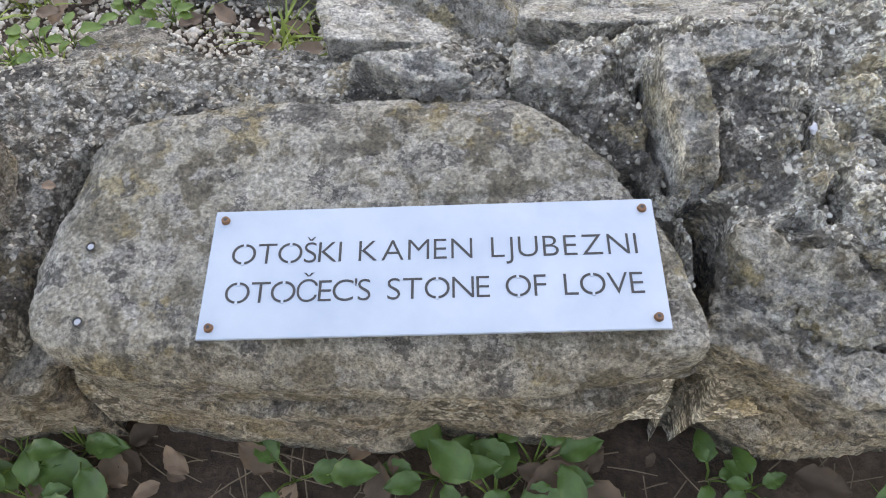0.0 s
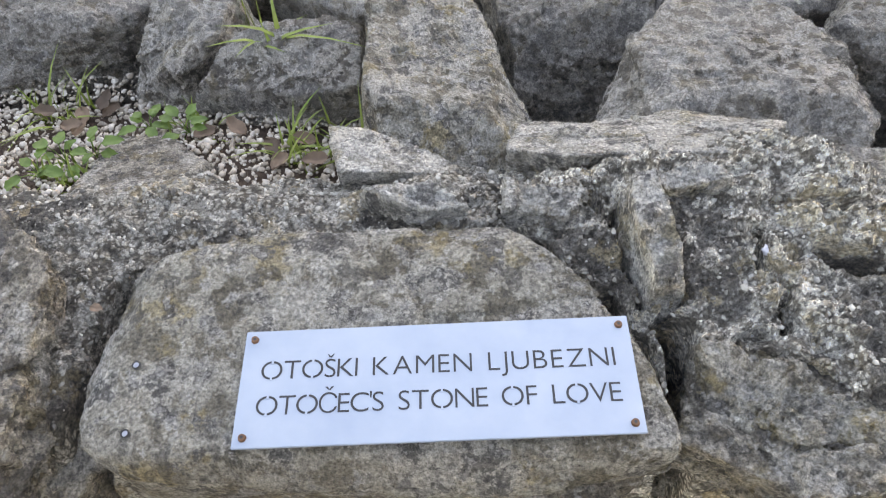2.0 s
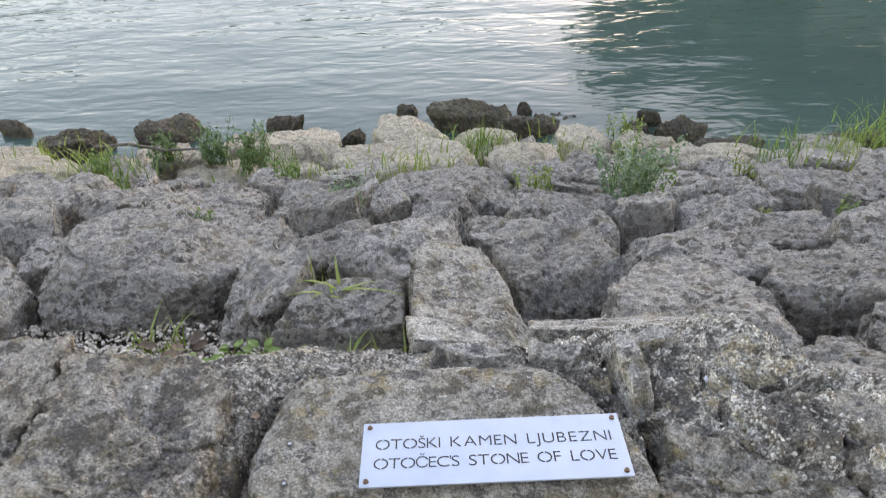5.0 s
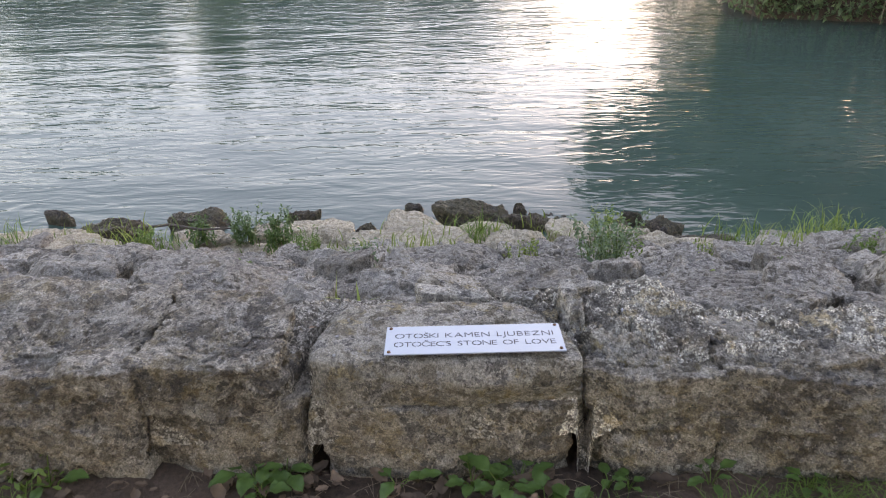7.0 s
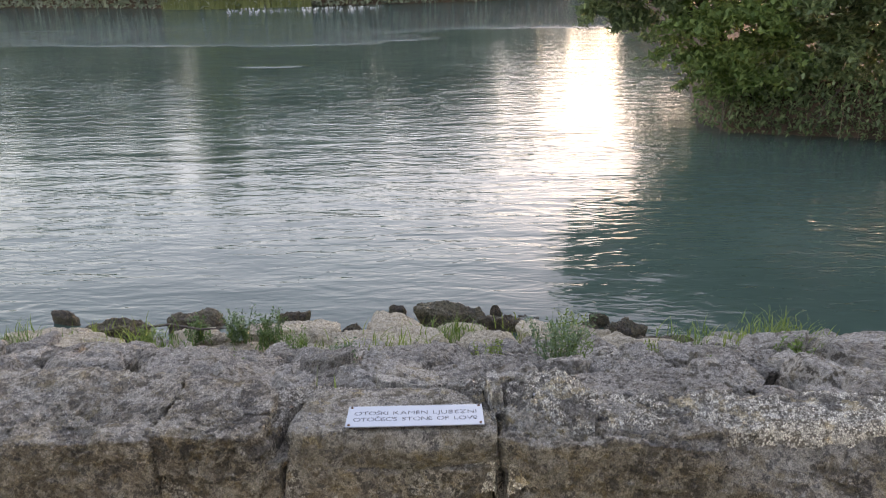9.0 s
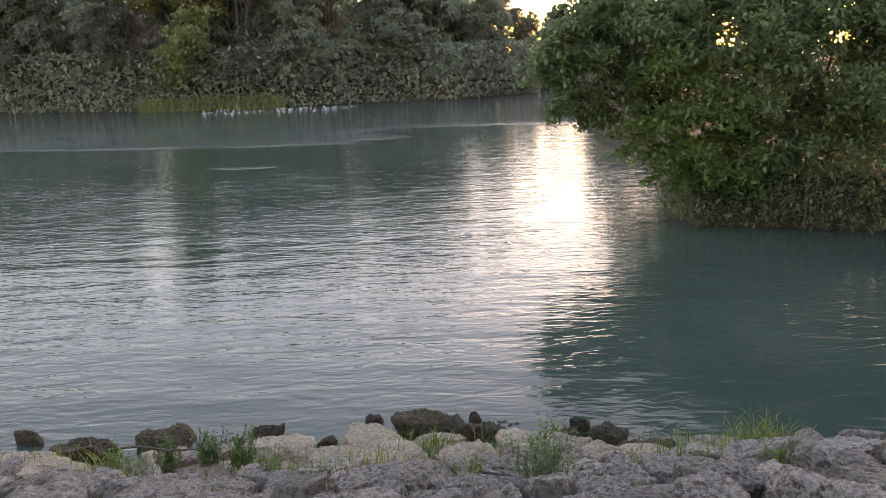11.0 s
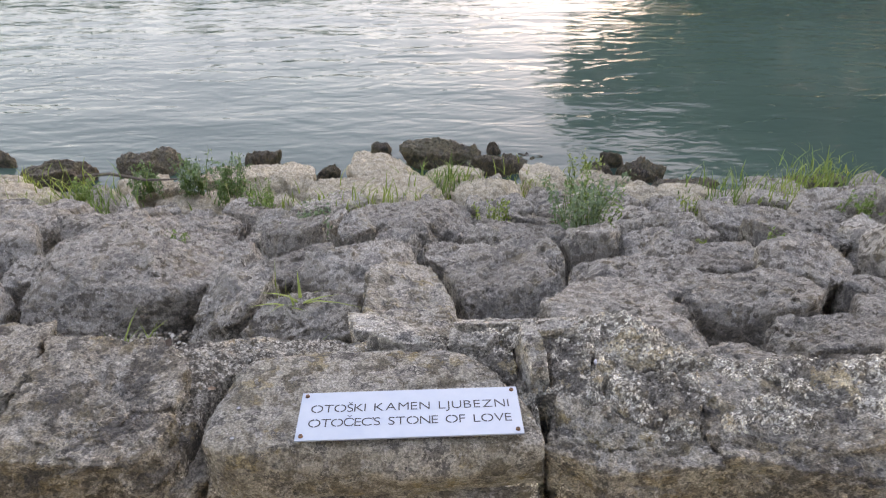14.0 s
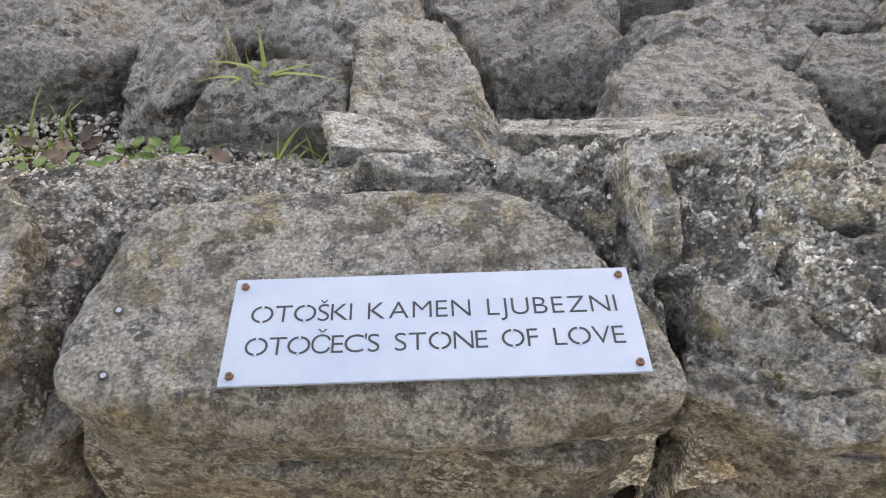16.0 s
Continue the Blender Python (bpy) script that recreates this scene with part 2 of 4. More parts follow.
def part(name, bm, material, parent, label="", m=None, smooth=False):
    me = bpy.data.meshes.new(name)
    bm.to_mesh(me)
    bm.free()
    for p in me.polygons:
        p.use_smooth = smooth
    me.materials.append(material)
    return place(name, me, m, parent, label)


def hash3(i, j, k, seed):
    h = (i * 374761393 + j * 668265263 + k * 2147483647 + seed * 1274126177) & 0xFFFFFFFF
    h = ((h ^ (h >> 13)) * 1274126177) & 0xFFFFFFFF
    return ((h ^ (h >> 16)) & 0xFFFF) / 65535.0


def value_noise(p, seed):
    i = np.floor(p).astype(np.int64)
    f = p - i
    u = f * f * (3 - 2 * f)
    r = 0
    for dx in (0, 1):
        for dy in (0, 1):
            for dz in (0, 1):
                w = (u[:, 0] if dx else 1 - u[:, 0]) * (u[:, 1] if dy else 1 - u[:, 1]) * (u[:, 2] if dz else 1 - u[:, 2])
                r = r + w * hash3(i[:, 0] + dx, i[:, 1] + dy, i[:, 2] + dz, seed)
    return r * 2 - 1


def fbm(p, seed, octaves=4, gain=0.5):
    r, a = 0, 1.0
    for o in range(octaves):
        r = r + a * value_noise(p * 2 ** o + o * 17.3, seed + o)
        a *= gain
    return r


SPHERES = {}


def sphere(level):
    if level not in SPHERES:
        bm = bmesh.new()
        bmesh.ops.create_icosphere(bm, subdivisions=level, radius=1.0)
        SPHERES[level] = (np.array([v.co[:] for v in bm.verts]), np.array([[v.index for v in f.verts] for f in bm.faces]))
        bm.free()
    return SPHERES[level]


def solid(planes, level, sharp=16, scale=(1, 1, 1)):
    """Points on the rounded hull of planes (normal, distance) about the origin."""
    d, faces = sphere(level)
    d = d * np.array(scale)
    d = d / np.linalg.norm(d, axis=1)[:, None]
    g = 0
    for n, dist in planes:
        g = g + np.maximum(0, d @ np.array(n, float) / dist) ** sharp
    return d * (g ** (-1 / sharp))[:, None], faces


def roughen(v, seed, amount, scale=5.0):
    """Breaks a hull's surface: flat fracture facets, ledges, ridges and fine pitting."""
    n = v / np.maximum(1e-6, np.linalg.norm(v, axis=1))[:, None]
    r_ = np.random.default_rng(seed)
    # fracture facets: each nearest-seed cell is set back and tilted by its own amount
    k = 34
    at = v[r_.integers(0, len(v), k)]
    warp = v + (0.10 / scale) * np.stack([value_noise(v * scale * 3 + o, seed + o) for o in (1, 2, 3)], 1)
    d2 = ((warp[:, None, :] - at[None]) ** 2 * np.array([1.0, 1.0, 2.2])).sum(2)
    cell = d2.argmin(1)
    facet = r_.normal(0, 0.9, k)[cell] + ((v - at[cell]) * r_.normal(0, 1.0, (k, 3))[cell]).sum(1) * scale * 1.6
    a = fbm(v * scale + seed * 3.1, seed, 3)
    ridge = 1 - np.abs(fbm(v * scale * 2.6 + 9 + seed, seed + 50, 3))
    b = fbm(v * scale * 8 + 5, seed + 90, 4, 0.65)
    # layered ledges, as limestone breaks
    s = np.array([0.12, 0.25, 1.0]) * scale * 4.5
    lay = value_noise(v * s + seed, seed + 7)
    disp = amount * (0.45 * np.clip(facet, -2.2, 1.6) + 0.5 * a + 0.5 * (ridge - 0.6) + 0.38 * b + 0.45 * np.round(lay * 2) / 2)
    return v + n * disp[:, None]


def rock_points(w, d, h, seed, level=5, amount=None, lean=0.0, sharp=60, bumpy=1.0):
    """A quarried stone w x d x h, centred on its middle."""
    rng = random.Random(seed)
    w, d, h = w / 2, d / 2, h / 2
    planes = [((rng.uniform(-0.2, 0.2), rng.uniform(-0.10, 0.26) - lean, 1), h), ((0, 0, -1), h)]
    planes.append(((rng.uniform(-0.3, 0.3), -0.98, rng.uniform(-0.28, 0.12)), d * rng.uniform(0.8, 0.92)))
    k = rng.choice((5, 6, 6, 7))
    a0 = rng.uniform(0, 6.28)
    for i in range(k):
        a = a0 + 6.283 * i / k + rng.uniform(-0.25, 0.25)
        c, s = math.cos(a), math.sin(a)
        ln = math.hypot(c / w, s / d)
        dist = rng.uniform(0.86, 1.05) / ln
        n = Vector((c / w / ln, s / d / ln, rng.uniform(-0.34, 0.06))).normalized()
        planes.append((tuple(n), dist * (1 - 0.1 * n.z)))
    for i in range(5):
        a = rng.uniform(0, 6.28)
        n = Vector((math.cos(a) / w, math.sin(a) / d, rng.uniform(0.6, 1.5) / h)).normalized()
        reach = abs(n.x) * w + abs(n.y) * d + abs(n.z) * h
        planes.append((tuple(n), reach * rng.uniform(0.66, 0.90)))
    v, f = solid(planes, level, sharp, (w, d, h))
    amount = amount if amount is not None else bumpy * (0.060 * min(w, d, 2 * h) + 0.004)
    return roughen(v, seed, amount, 1.3 / max(0.12, (w + d) / 2)), f


def prism_points(outline, z0, z1, seed, level=6, splay=-0.02, amount=0.009, scale=7.0, extra=(), sharp=60):
    """A stone with a convex outline in plan (absolute metres), from z0 to z1; gives points about its middle, and the middle."""
    if sum(a[0] * b[1] - b[0] * a[1] for a, b in zip(outline, [*outline[1:], outline[0]])) < 0:
        outline = outline[::-1]
    c = Vector((sum(p[0] for p in outline) / len(outline), sum(p[1] for p in outline) / len(outline), (z0 + z1) / 2))
    planes = [((0, 0, 1), (z1 - z0) / 2), ((0, 0, -1), (z1 - z0) / 2)]
    for (ax, ay), (bx, by) in zip(outline, [*outline[1:], outline[0]]):
        n = Vector((by - ay, ax - bx, 0)).normalized()
        dist = (ax - c.x) * n.x + (ay - c.y) * n.y
        n3 = Vector((n.x, n.y, splay)).normalized()
        planes.append((tuple(n3), max(0.01, dist + 0.006)))
    for n, through_point in extra:
        n = Vector(n).normalized()
        planes.append((tuple(n), n.dot(Vector(through_point) - c)))
    w, d = max(p[0] for p in outline) - min(p[0] for p in outline), max(p[1] for p in outline) - min(p[1] for p in outline)
    v, f = solid(planes, level, sharp, (w, d, z1 - z0))
    return roughen(v, seed, amount, scale), f, c


def tube(points, radii, sides=6):
    """A tapered tube along points, as arrays."""
    pts = [Vector(p) for p in points]
    vs, fs = [], []
    for i, p in enumerate(pts):
        t = (pts[min(i + 1, len(pts) - 1)] - pts[max(i - 1, 0)]).normalized()
        u = t.cross(Vector((0.3, 0.2, 1) if abs(t.z) < 0.9 else (1, 0, 0))).normalized()
        w = t.cross(u)
        for k in range(sides):
            a = 6.2832 * k / sides
            vs.append(p + (u * math.cos(a) + w * math.sin(a)) * radii[i])
    for i in range(len(pts) - 1):
        for k in range(sides):
            fs.append((i * sides + k, i * sides + (k + 1) % sides, (i + 1) * sides + (k + 1) % sides, (i + 1) * sides + k))
    return np.array([v[:] for v in vs]), np.array(fs)


def joined(pieces):
    vs, fs, o = [], [], 0
    for v, f in pieces:
        vs.append(v)
        fs.append(np.asarray(f) + o)
        o += len(v)
    return np.concatenate(vs), np.concatenate(fs)


def leaf_cards(centres, sizes, rng, droop=0.3, narrow=0.55):
    """Folded, pointed leaves at the centres: two quads each along a midrib."""
    n = len(centres)
    a = rng.uniform(0, 2 * np.pi, n)
    tilt = rng.normal(-droop, 0.55, n)
    ax = np.stack([np.cos(a) * np.cos(tilt), np.sin(a) * np.cos(tilt), np.sin(tilt)], 1)
    side = np.stack([-np.sin(a), np.cos(a), rng.normal(0, 0.45, n)], 1)
    side /= np.linalg.norm(side, axis=1)[:, None]
    up = np.cross(ax, side)
    s = sizes[:, None]
    base, tip = centres - ax * s * 0.5, centres + ax * s * 0.5
    l = centres - ax * s * 0.08 + side * s * narrow * 0.5 + up * s * 0.12
    r = centres - ax * s * 0.08 - side * s * narrow * 0.5 + up * s * 0.12
    v = np.stack([base, l, tip, r], 1).reshape(-1, 3)
    i = np.arange(n)[:, None] * 4
    return v, np.concatenate([i + np.array([[0, 2, 1]]), i + np.array([[0, 3, 2]])])


def blades(roots, heights, widths, rng, bend=0.5, seg=4):
    """Curved, tapering grass blades."""
    n = len(roots)
    a = rng.uniform(0, 2 * np.pi, n)
    out = np.stack([np.cos(a), np.sin(a), np.zeros(n)], 1)
    side = np.stack([-np.sin(a), np.cos(a), np.zeros(n)], 1)
    b = bend * rng.uniform(0.3, 1.4, n)
    rows = []
    for k in range(seg + 1):
        t = k / seg
        c = roots + out * (heights * b * t * t)[:, None] + np.array([0, 0, 1.0]) * (heights * (t - 0.35 * b * t * t))[:, None]
        w = (widths * (1 - t) ** 0.7 * 0.5 + 0.0002)[:, None]
        rows.append(np.stack([c - side * w, c + side * w], 1))
    v = np.stack(rows, 1).reshape(-1, 3)
    i = np.arange(n)[:, None] * (2 * (seg + 1))
    f = np.concatenate([i + np.array([[2 * k, 2 * k + 1, 2 * k + 3, 2 * k + 2]]) for k in range(seg)])
    return v, f


# ---- ground and water ----
WATER_Z = -1.75


def slope_z(y):
    """The height of the tops of the stones on the bank."""
    return 0.45 - 0.395 * y


FAR_X = [-400, -60, -36, -19.5, -6.6, 2.5, 10.4, 14, 22, 60, 400]
FAR_Y = [60, 66, 64, 59, 61, 63, 69, 84, 120, 170, 200]
RIGHT_Y = [-50, 12.2, 13.3, 14.2, 16, 25, 70, 100, 130, 150, 170]
RIGHT_X = [11, 10.5, 8.5, 5.6, 5.5, 7.8, 13.6, 21, 45, 120, 400]


def smoothstep(a, b, x):
    t = np.clip((x - a) / (b - a), 0, 1)
    return t * t * (3 - 2 * t)


def gravel_z(y):
    """The gravel behind the wall falls away from it."""
    return np.clip(-0.06 - 0.45 * (y - 0.82), -0.26, 0.02)


def ground_z(x, y):
    near = np.where(y < 0.35, 0.2, np.where((y < 1.3) & (x < -0.1), gravel_z(y) - 0.02, slope_z(np.maximum(y, 1.0)) - 0.58))
    near = np.maximum(near, -3.0)
    # An unseen rise, added behind the far trees, blocks sky light between them.
    far = -3.0 + 2.6 * smoothstep(-1.5, 2.5, y - np.interp(x, FAR_X, FAR_Y)) + 9.0 * smoothstep(3, 40, y - np.interp(x, FAR_X, FAR_Y)) * (1 - smoothstep(6, 14, x))
    right = -3.0 + 2.3 * smoothstep(-0.25, 0.6, x - np.interp(y, RIGHT_Y, RIGHT_X)) * (y > 11)
    z = np.where(y < 11, near, np.maximum(far, right))
    return z


gx = np.unique(np.concatenate([np.linspace(-1500, -80, 14), np.linspace(-80, 80, 140), np.linspace(-5, 11, 130), np.linspace(80, 1500, 14)]))
gy = np.unique(np.concatenate([np.linspace(-1500, -10, 12), np.linspace(-10, -1, 20), np.linspace(-1, 1.6, 90), np.linspace(1.6, 20, 90), np.linspace(20, 130, 100), np.linspace(130, 1500, 20)]))
X, Y = np.meshgrid(gx, gy)
Z = ground_z(X, Y)
gp = np.stack([X.ravel(), Y.ravel(), Z.ravel()], 1)
close = (np.abs(gp[:, 0]) < 90) & (gp[:, 1] < 140)
gp[:, 2] += np.where(close, 0.012 * fbm(gp * 6, 3, 3) + 0.03 * fbm(gp * 0.9, 8, 2), 0)
nx, ny = len(gx), len(gy)
ii = (np.arange(ny - 1)[:, None] * nx + np.arange(nx - 1)[None]).ravel()
tagged(place("ground", mesh_np("ground", gp, np.stack([ii, ii + 1, ii + nx + 1, ii + nx], 1), M_SOIL)),
       "dark damp bare soil with leaf litter", "ground", kind="structure")

wx = np.array([-1500, -300, 300, 1500.0])
wy = np.array([2.6, 40, 200, 1500.0])
X, Y = np.meshgrid(wx, wy)
wv = np.stack([X.ravel(), Y.ravel(), np.full(16, WATER_Z)], 1)
ii = (np.arange(3)[:, None] * 4 + np.arange(3)[None]).ravel()
tagged(place("water", mesh_np("water", wv, np.stack([ii, ii + 1, ii + 5, ii + 4], 1), M_WATER)),
       "green rippled river water reflecting trees and sky", "river", kind="structure")

# ---- the stone wall ----
wall = tagged(new("wall_1"), "low limestone wall with pebbly mortar on top", "wall", kind="structure")
cx = np.unique(np.concatenate([np.linspace(-4.5, -0.8, 80), np.linspace(-0.8, 1.0, 560), np.linspace(1.0, 4.5, 80)]))
cy = np.linspace(0.13, 0.86, 220)
X, Y = np.meshgrid(cx, cy)
cp = np.stack([X.ravel(), Y.ravel(), np.zeros(X.size)], 1)
# open joints and cracks in plan: (depth, half width, line)
CRACKS = [
    (0.075, 0.0055, [(0.07, 0.418), (0.127, 0.404), (0.140, 0.361), (0.171, 0.338), (0.195, 0.330), (0.208, 0.292), (0.228, 0.255), (0.245, 0.196), (0.249, 0.13)]),
    (0.03, 0.004, [(0.259, 0.430), (0.266, 0.376), (0.273, 0.318), (0.247, 0.297)]),
    (0.03, 0.004, [(0.219, 0.45), (0.218, 0.393), (0.233, 0.322)]),
    (0.14, 0.011, [(0.262, 0.285), (0.274, 0.240), (0.262, 0.185), (0.256, 0.13)]),
    (0.035, 0.0045, [(-0.36, 0.370), (-0.313, 0.381), (-0.267, 0.380), (-0.236, 0.391), (-0.172, 0.405), (-0.107, 0.412), (0.07, 0.418)]),
    (0.07, 0.012, [(-0.352, 0.36), (-0.372, 0.305), (-0.380, 0.218), (-0.385, 0.13)]),
    (0.025, 0.004, [(0.366, 0.396), (0.368, 0.351), (0.385, 0.322), (0.372, 0.276)]),
    (0.03, 0.005, [(0.187, 0.475), (0.217, 0.409)]),
    (0.05, 0.012, [(0.443, 0.37), (0.50, 0.35), (0.58, 0.37)]),
    (0.04, 0.006, [(0.40, 0.44), (0.52, 0.43), (0.66, 0.46), (0.82, 0.43), (1.0, 0.45)]),
    (0.10, 0.010, [(0.545, 0.13), (0.55, 0.22), (0.61, 0.27), (0.70, 0.30)]),
    (0.04, 0.006, [(-0.745, 0.13), (-0.74, 0.3), (-0.70, 0.45), (-0.72, 0.6)]),
]


def line_distance(p, line):
    best = np.full(len(p), 9.0)
    for (ax, ay), (bx, by) in zip(line, line[1:]):
        ux, uy = bx - ax, by - ay
        t = np.clip(((p[:, 0] - ax) * ux + (p[:, 1] - ay) * uy) / (ux * ux + uy * uy), 0, 1)
        best = np.minimum(best, np.hypot(p[:, 0] - ax - t * ux, p[:, 1] - ay - t * uy))
    return best


def mortar_top(p):
    x, y = p[:, 0], p[:, 1]
    q = np.stack([x, y, np.zeros(len(p))], 1)
    wob = 0.02 * fbm(q * 12, 40, 3)
    right = smoothstep(-0.02, 0.12, x + wob)
    back = y + 0.9 * wob
    slope = np.interp(back, [0.42, 0.50, 0.57, 0.65, 0.76, 0.84], [0.466, 0.450, 0.385, 0.25, 0.10, -0.1])
    drop = np.interp(back, [0.42, 0.50, 0.55, 0.60], [0.466, 0.455, 0.41, -0.2])
    narrow = smoothstep(0.45, 0.75, x + wob)
    brow = np.interp(back, [0.33, 0.40, 0.48, 0.58], [0.466, 0.43, 0.31, -0.2])
    z = np.where(back > 0.42, right * slope + (1 - right) * drop, 0.464)
    z = (1 - narrow) * z + narrow * np.minimum(z, brow)
    edge = np.clip((0.20 - y) / 0.07, 0, 1)
    z = z - 0.16 * edge ** 2 + 0.014 * np.clip((x - 0.12) * 5, -1, 1)
    # the pebbly plate whose broken edge stands over the front stones
    brink = np.interp(x, [0.25, 0.264, 0.291, 0.315, 0.339, 0.39, 0.438, 0.6, 0.9], [0.30, 0.267, 0.257, 0.263, 0.265, 0.234, 0.202, 0.19, 0.15]) + 0.018 * fbm(q * 40, 46, 3)
    z = z + 0.026 * smoothstep(-0.003, 0.003, y - brink) * smoothstep(0.255, 0.265, x) - 0.012 * smoothstep(0.25, 0.27, x)
    rough = 0.7 + 0.9 * right
    lump = 0.006 * fbm(q * 9, 21, 3) + 0.0075 * (0.45 - np.abs(fbm(q * 17, 24, 4, 0.6))) + 0.006 * fbm(q * 48, 22, 4, 0.7)
    gap = 0
    bent = q + 0.006 * np.stack([value_noise(q * 60, 61), value_noise(q * 60, 62), np.zeros(len(p))], 1)
    for depth, half, line in CRACKS:
        gap = np.maximum(gap, 1.4 * depth * np.exp(-(line_distance(bent, line) / (1.35 * half)) ** 4))
    return z + rough * lump - gap


cp[:, 2] = mortar_top(cp)
ii = (np.arange(len(cy) - 1)[:, None] * len(cx) + np.arange(len(cx) - 1)[None]).ravel()
quads = np.stack([ii, ii + 1, ii + len(cx) + 1, ii + len(cx)], 1)
quads = quads[cp[quads, 2].min(1) > 0.03]
split = cp[quads[:, 0], 0] + 0.04 * fbm(cp[quads[:, 0]] * 14, 33, 3) < 0.07
place("mortar", mesh_np("mortar", cp, quads[~split], M_MORTAR), None, wall, "grey mortar full of small pebbles")
place("mortar", mesh_np("mortar", cp, quads[split], M_MORTAR_D), None, wall, "dark weathered mortar crust")


def wall_stone(outline, z0, z1, seed, material=None, level=6, name="stone", label="", **kw):
    z1 += 0.004 * (name == "slab")
    v, f, c = prism_points(outline, z0, z1, seed, level, **kw)
    return place(name, mesh_np(name, v, f, material or M_WALL), Matrix.Translation(c), wall, label)


HERO = [(-0.365, 0.24), (-0.352, 0.17), (-0.30, 0.135), (0.10, 0.122), (0.243, 0.15), (0.236, 0.20), (0.198, 0.305), (0.135, 0.365), (0.10, 0.408), (-0.19, 0.404), (-0.33, 0.37)]
wall_stone(HERO, 0.375, 0.503, 11, M_HERO, 7, label="grey limestone block with yellow lichen carrying the plaque", splay=0.03, amount=0.0045, scale=9, sharp=40,
           extra=[((0, -0.75, 0.65), (0, 0.148, 0.50)), ((-0.5, 0.1, 0.85), (-0.325, 0.25, 0.503)), ((0, 0.3, 0.95), (0, 0.385, 0.5)), ((0.05, -0.85, -0.4), (0, 0.128, 0.42))])
# courses below and beside it
wall_stone([(-0.33, 0.14), (-0.05, 0.118), (0.0, 0.145), (0.0, 0.4), (-0.33, 0.4)], 0.15, 0.39, 12, label="lower block of weathered limestone")
wall_stone([(0.01, 0.15), (0.15, 0.125), (0.225, 0.155), (0.23, 0.4), (0.01, 0.4)], 0.15, 0.39, 13)
wall_stone([(-0.735, 0.135), (-0.60, 0.115), (-0.44, 0.125), (-0.42, 0.18), (-0.435, 0.36), (-0.50, 0.42), (-0.72, 0.43)], 0.38, 0.512, 14, level=7, amount=0.013, scale=11)
wall_stone([(-0.74, 0.16), (-0.60, 0.13), (-0.39, 0.135), (-0.365, 0.2), (-0.37, 0.42), (-0.74, 0.42)], 0.2, 0.40, 15)
wall_stone([(-1.42, 0.14), (-1.1, 0.10), (-0.76, 0.115), (-0.745, 0.2), (-0.75, 0.5), (-1.4, 0.5)], 0.22, 0.505, 16, level=7, amount=0.018, scale=9)
wall_stone([(-2.2, 0.14), (-1.8, 0.09), (-1.45, 0.12), (-1.44, 0.5), (-2.2, 0.5)], 0.16, 0.51, 17, amount=0.015)
wall_stone([(-3.1, 0.14), (-2.6, 0.10), (-2.22, 0.12), (-2.22, 0.5), (-3.1, 0.5)], 0.16, 0.50, 18, amount=0.015)
wall_stone([(-4.2, 0.14), (-3.6, 0.10), (-3.12, 0.12), (-3.12, 0.5), (-4.2, 0.5)], 0.16, 0.52, 19, amount=0.015)
wall_stone([(0.262, 0.17), (0.36, 0.115), (0.535, 0.13), (0.53, 0.25), (0.29, 0.26)], 0.16, 0.475, 20, level=7, amount=0.013, scale=11)
wall_stone([(0.560, 0.14), (0.70, 0.105), (0.86, 0.09), (0.90, 0.32), (0.5, 0.32)], 0.16, 0.485, 21, level=7, amount=0.018, scale=9)
wall_stone([(0.86, 0.08), (1.2, 0.03), (1.55, 0.06), (1.55, 0.34), (0.9, 0.34)], 0.16, 0.48, 22, amount=0.016, extra=[((0, -0.6, 0.8), (1.2, 0.2, 0.47))])
wall_stone([(1.57, 0.08), (2.0, 0.05), (2.45, 0.08), (2.45, 0.36), (1.57, 0.36)], 0.16, 0.50, 23, amount=0.016)
wall_stone([(2.47, 0.1), (3.0, 0.06), (3.5, 0.1), (3.5, 0.36), (2.47, 0.36)], 0.16, 0.49, 24, amount=0.016)
wall_stone([(3.52, 0.1), (4.0, 0.08), (4.5, 0.1), (4.5, 0.36), (3.52, 0.36)], 0.16, 0.50, 25, amount=0.016)
# slabs bedded in the mortar
SLAB = dict(material=M_SLAB, level=6, name="slab", splay=0.12, amount=0.0065, scale=15, sharp=80)
BACK = (0.0, 0.60, 0.80)
wall_stone([(0.228, 0.452), (0.256, 0.457), (0.268, 0.380), (0.269, 0.321), (0.240, 0.317), (0.226, 0.40)], 0.42, 0.520, 31, **SLAB)
wall_stone([(0.092, 0.474), (0.179, 0.457), (0.154, 0.424), (0.09, 0.432)], 0.42, 0.486, 32, **SLAB)
wall_stone([(0.117, 0.665), (0.278, 0.665), (0.262, 0.545), (0.165, 0.54), (0.105, 0.565)], 0.24, 0.50, 33, **{**SLAB, "splay": -0.03}, extra=[(BACK, (0.2, 0.59, 0.412))])
wall_stone([(0.295, 0.69), (0.367, 0.695), (0.48, 0.64), (0.44, 0.56), (0.395, 0.54), (0.288, 0.54)], 0.22, 0.52, 34, **{**SLAB, "splay": -0.03}, extra=[(BACK, (0.38, 0.60, 0.405))])
wall_stone([(0.259, 0.462), (0.32, 0.487), (0.343, 0.458), (0.268, 0.442)], 0.42, 0.504, 35, **SLAB)
wall_stone([(-0.135, 0.61), (-0.055, 0.615), (0.0, 0.56), (0.03, 0.545), (0.02, 0.53), (-0.116, 0.53)], 0.28, 0.475, 36, **{**SLAB, "splay": -0.03, "amount": 0.004}, extra=[((0.1, 0.30, 0.95), (-0.06, 0.56, 0.432))])
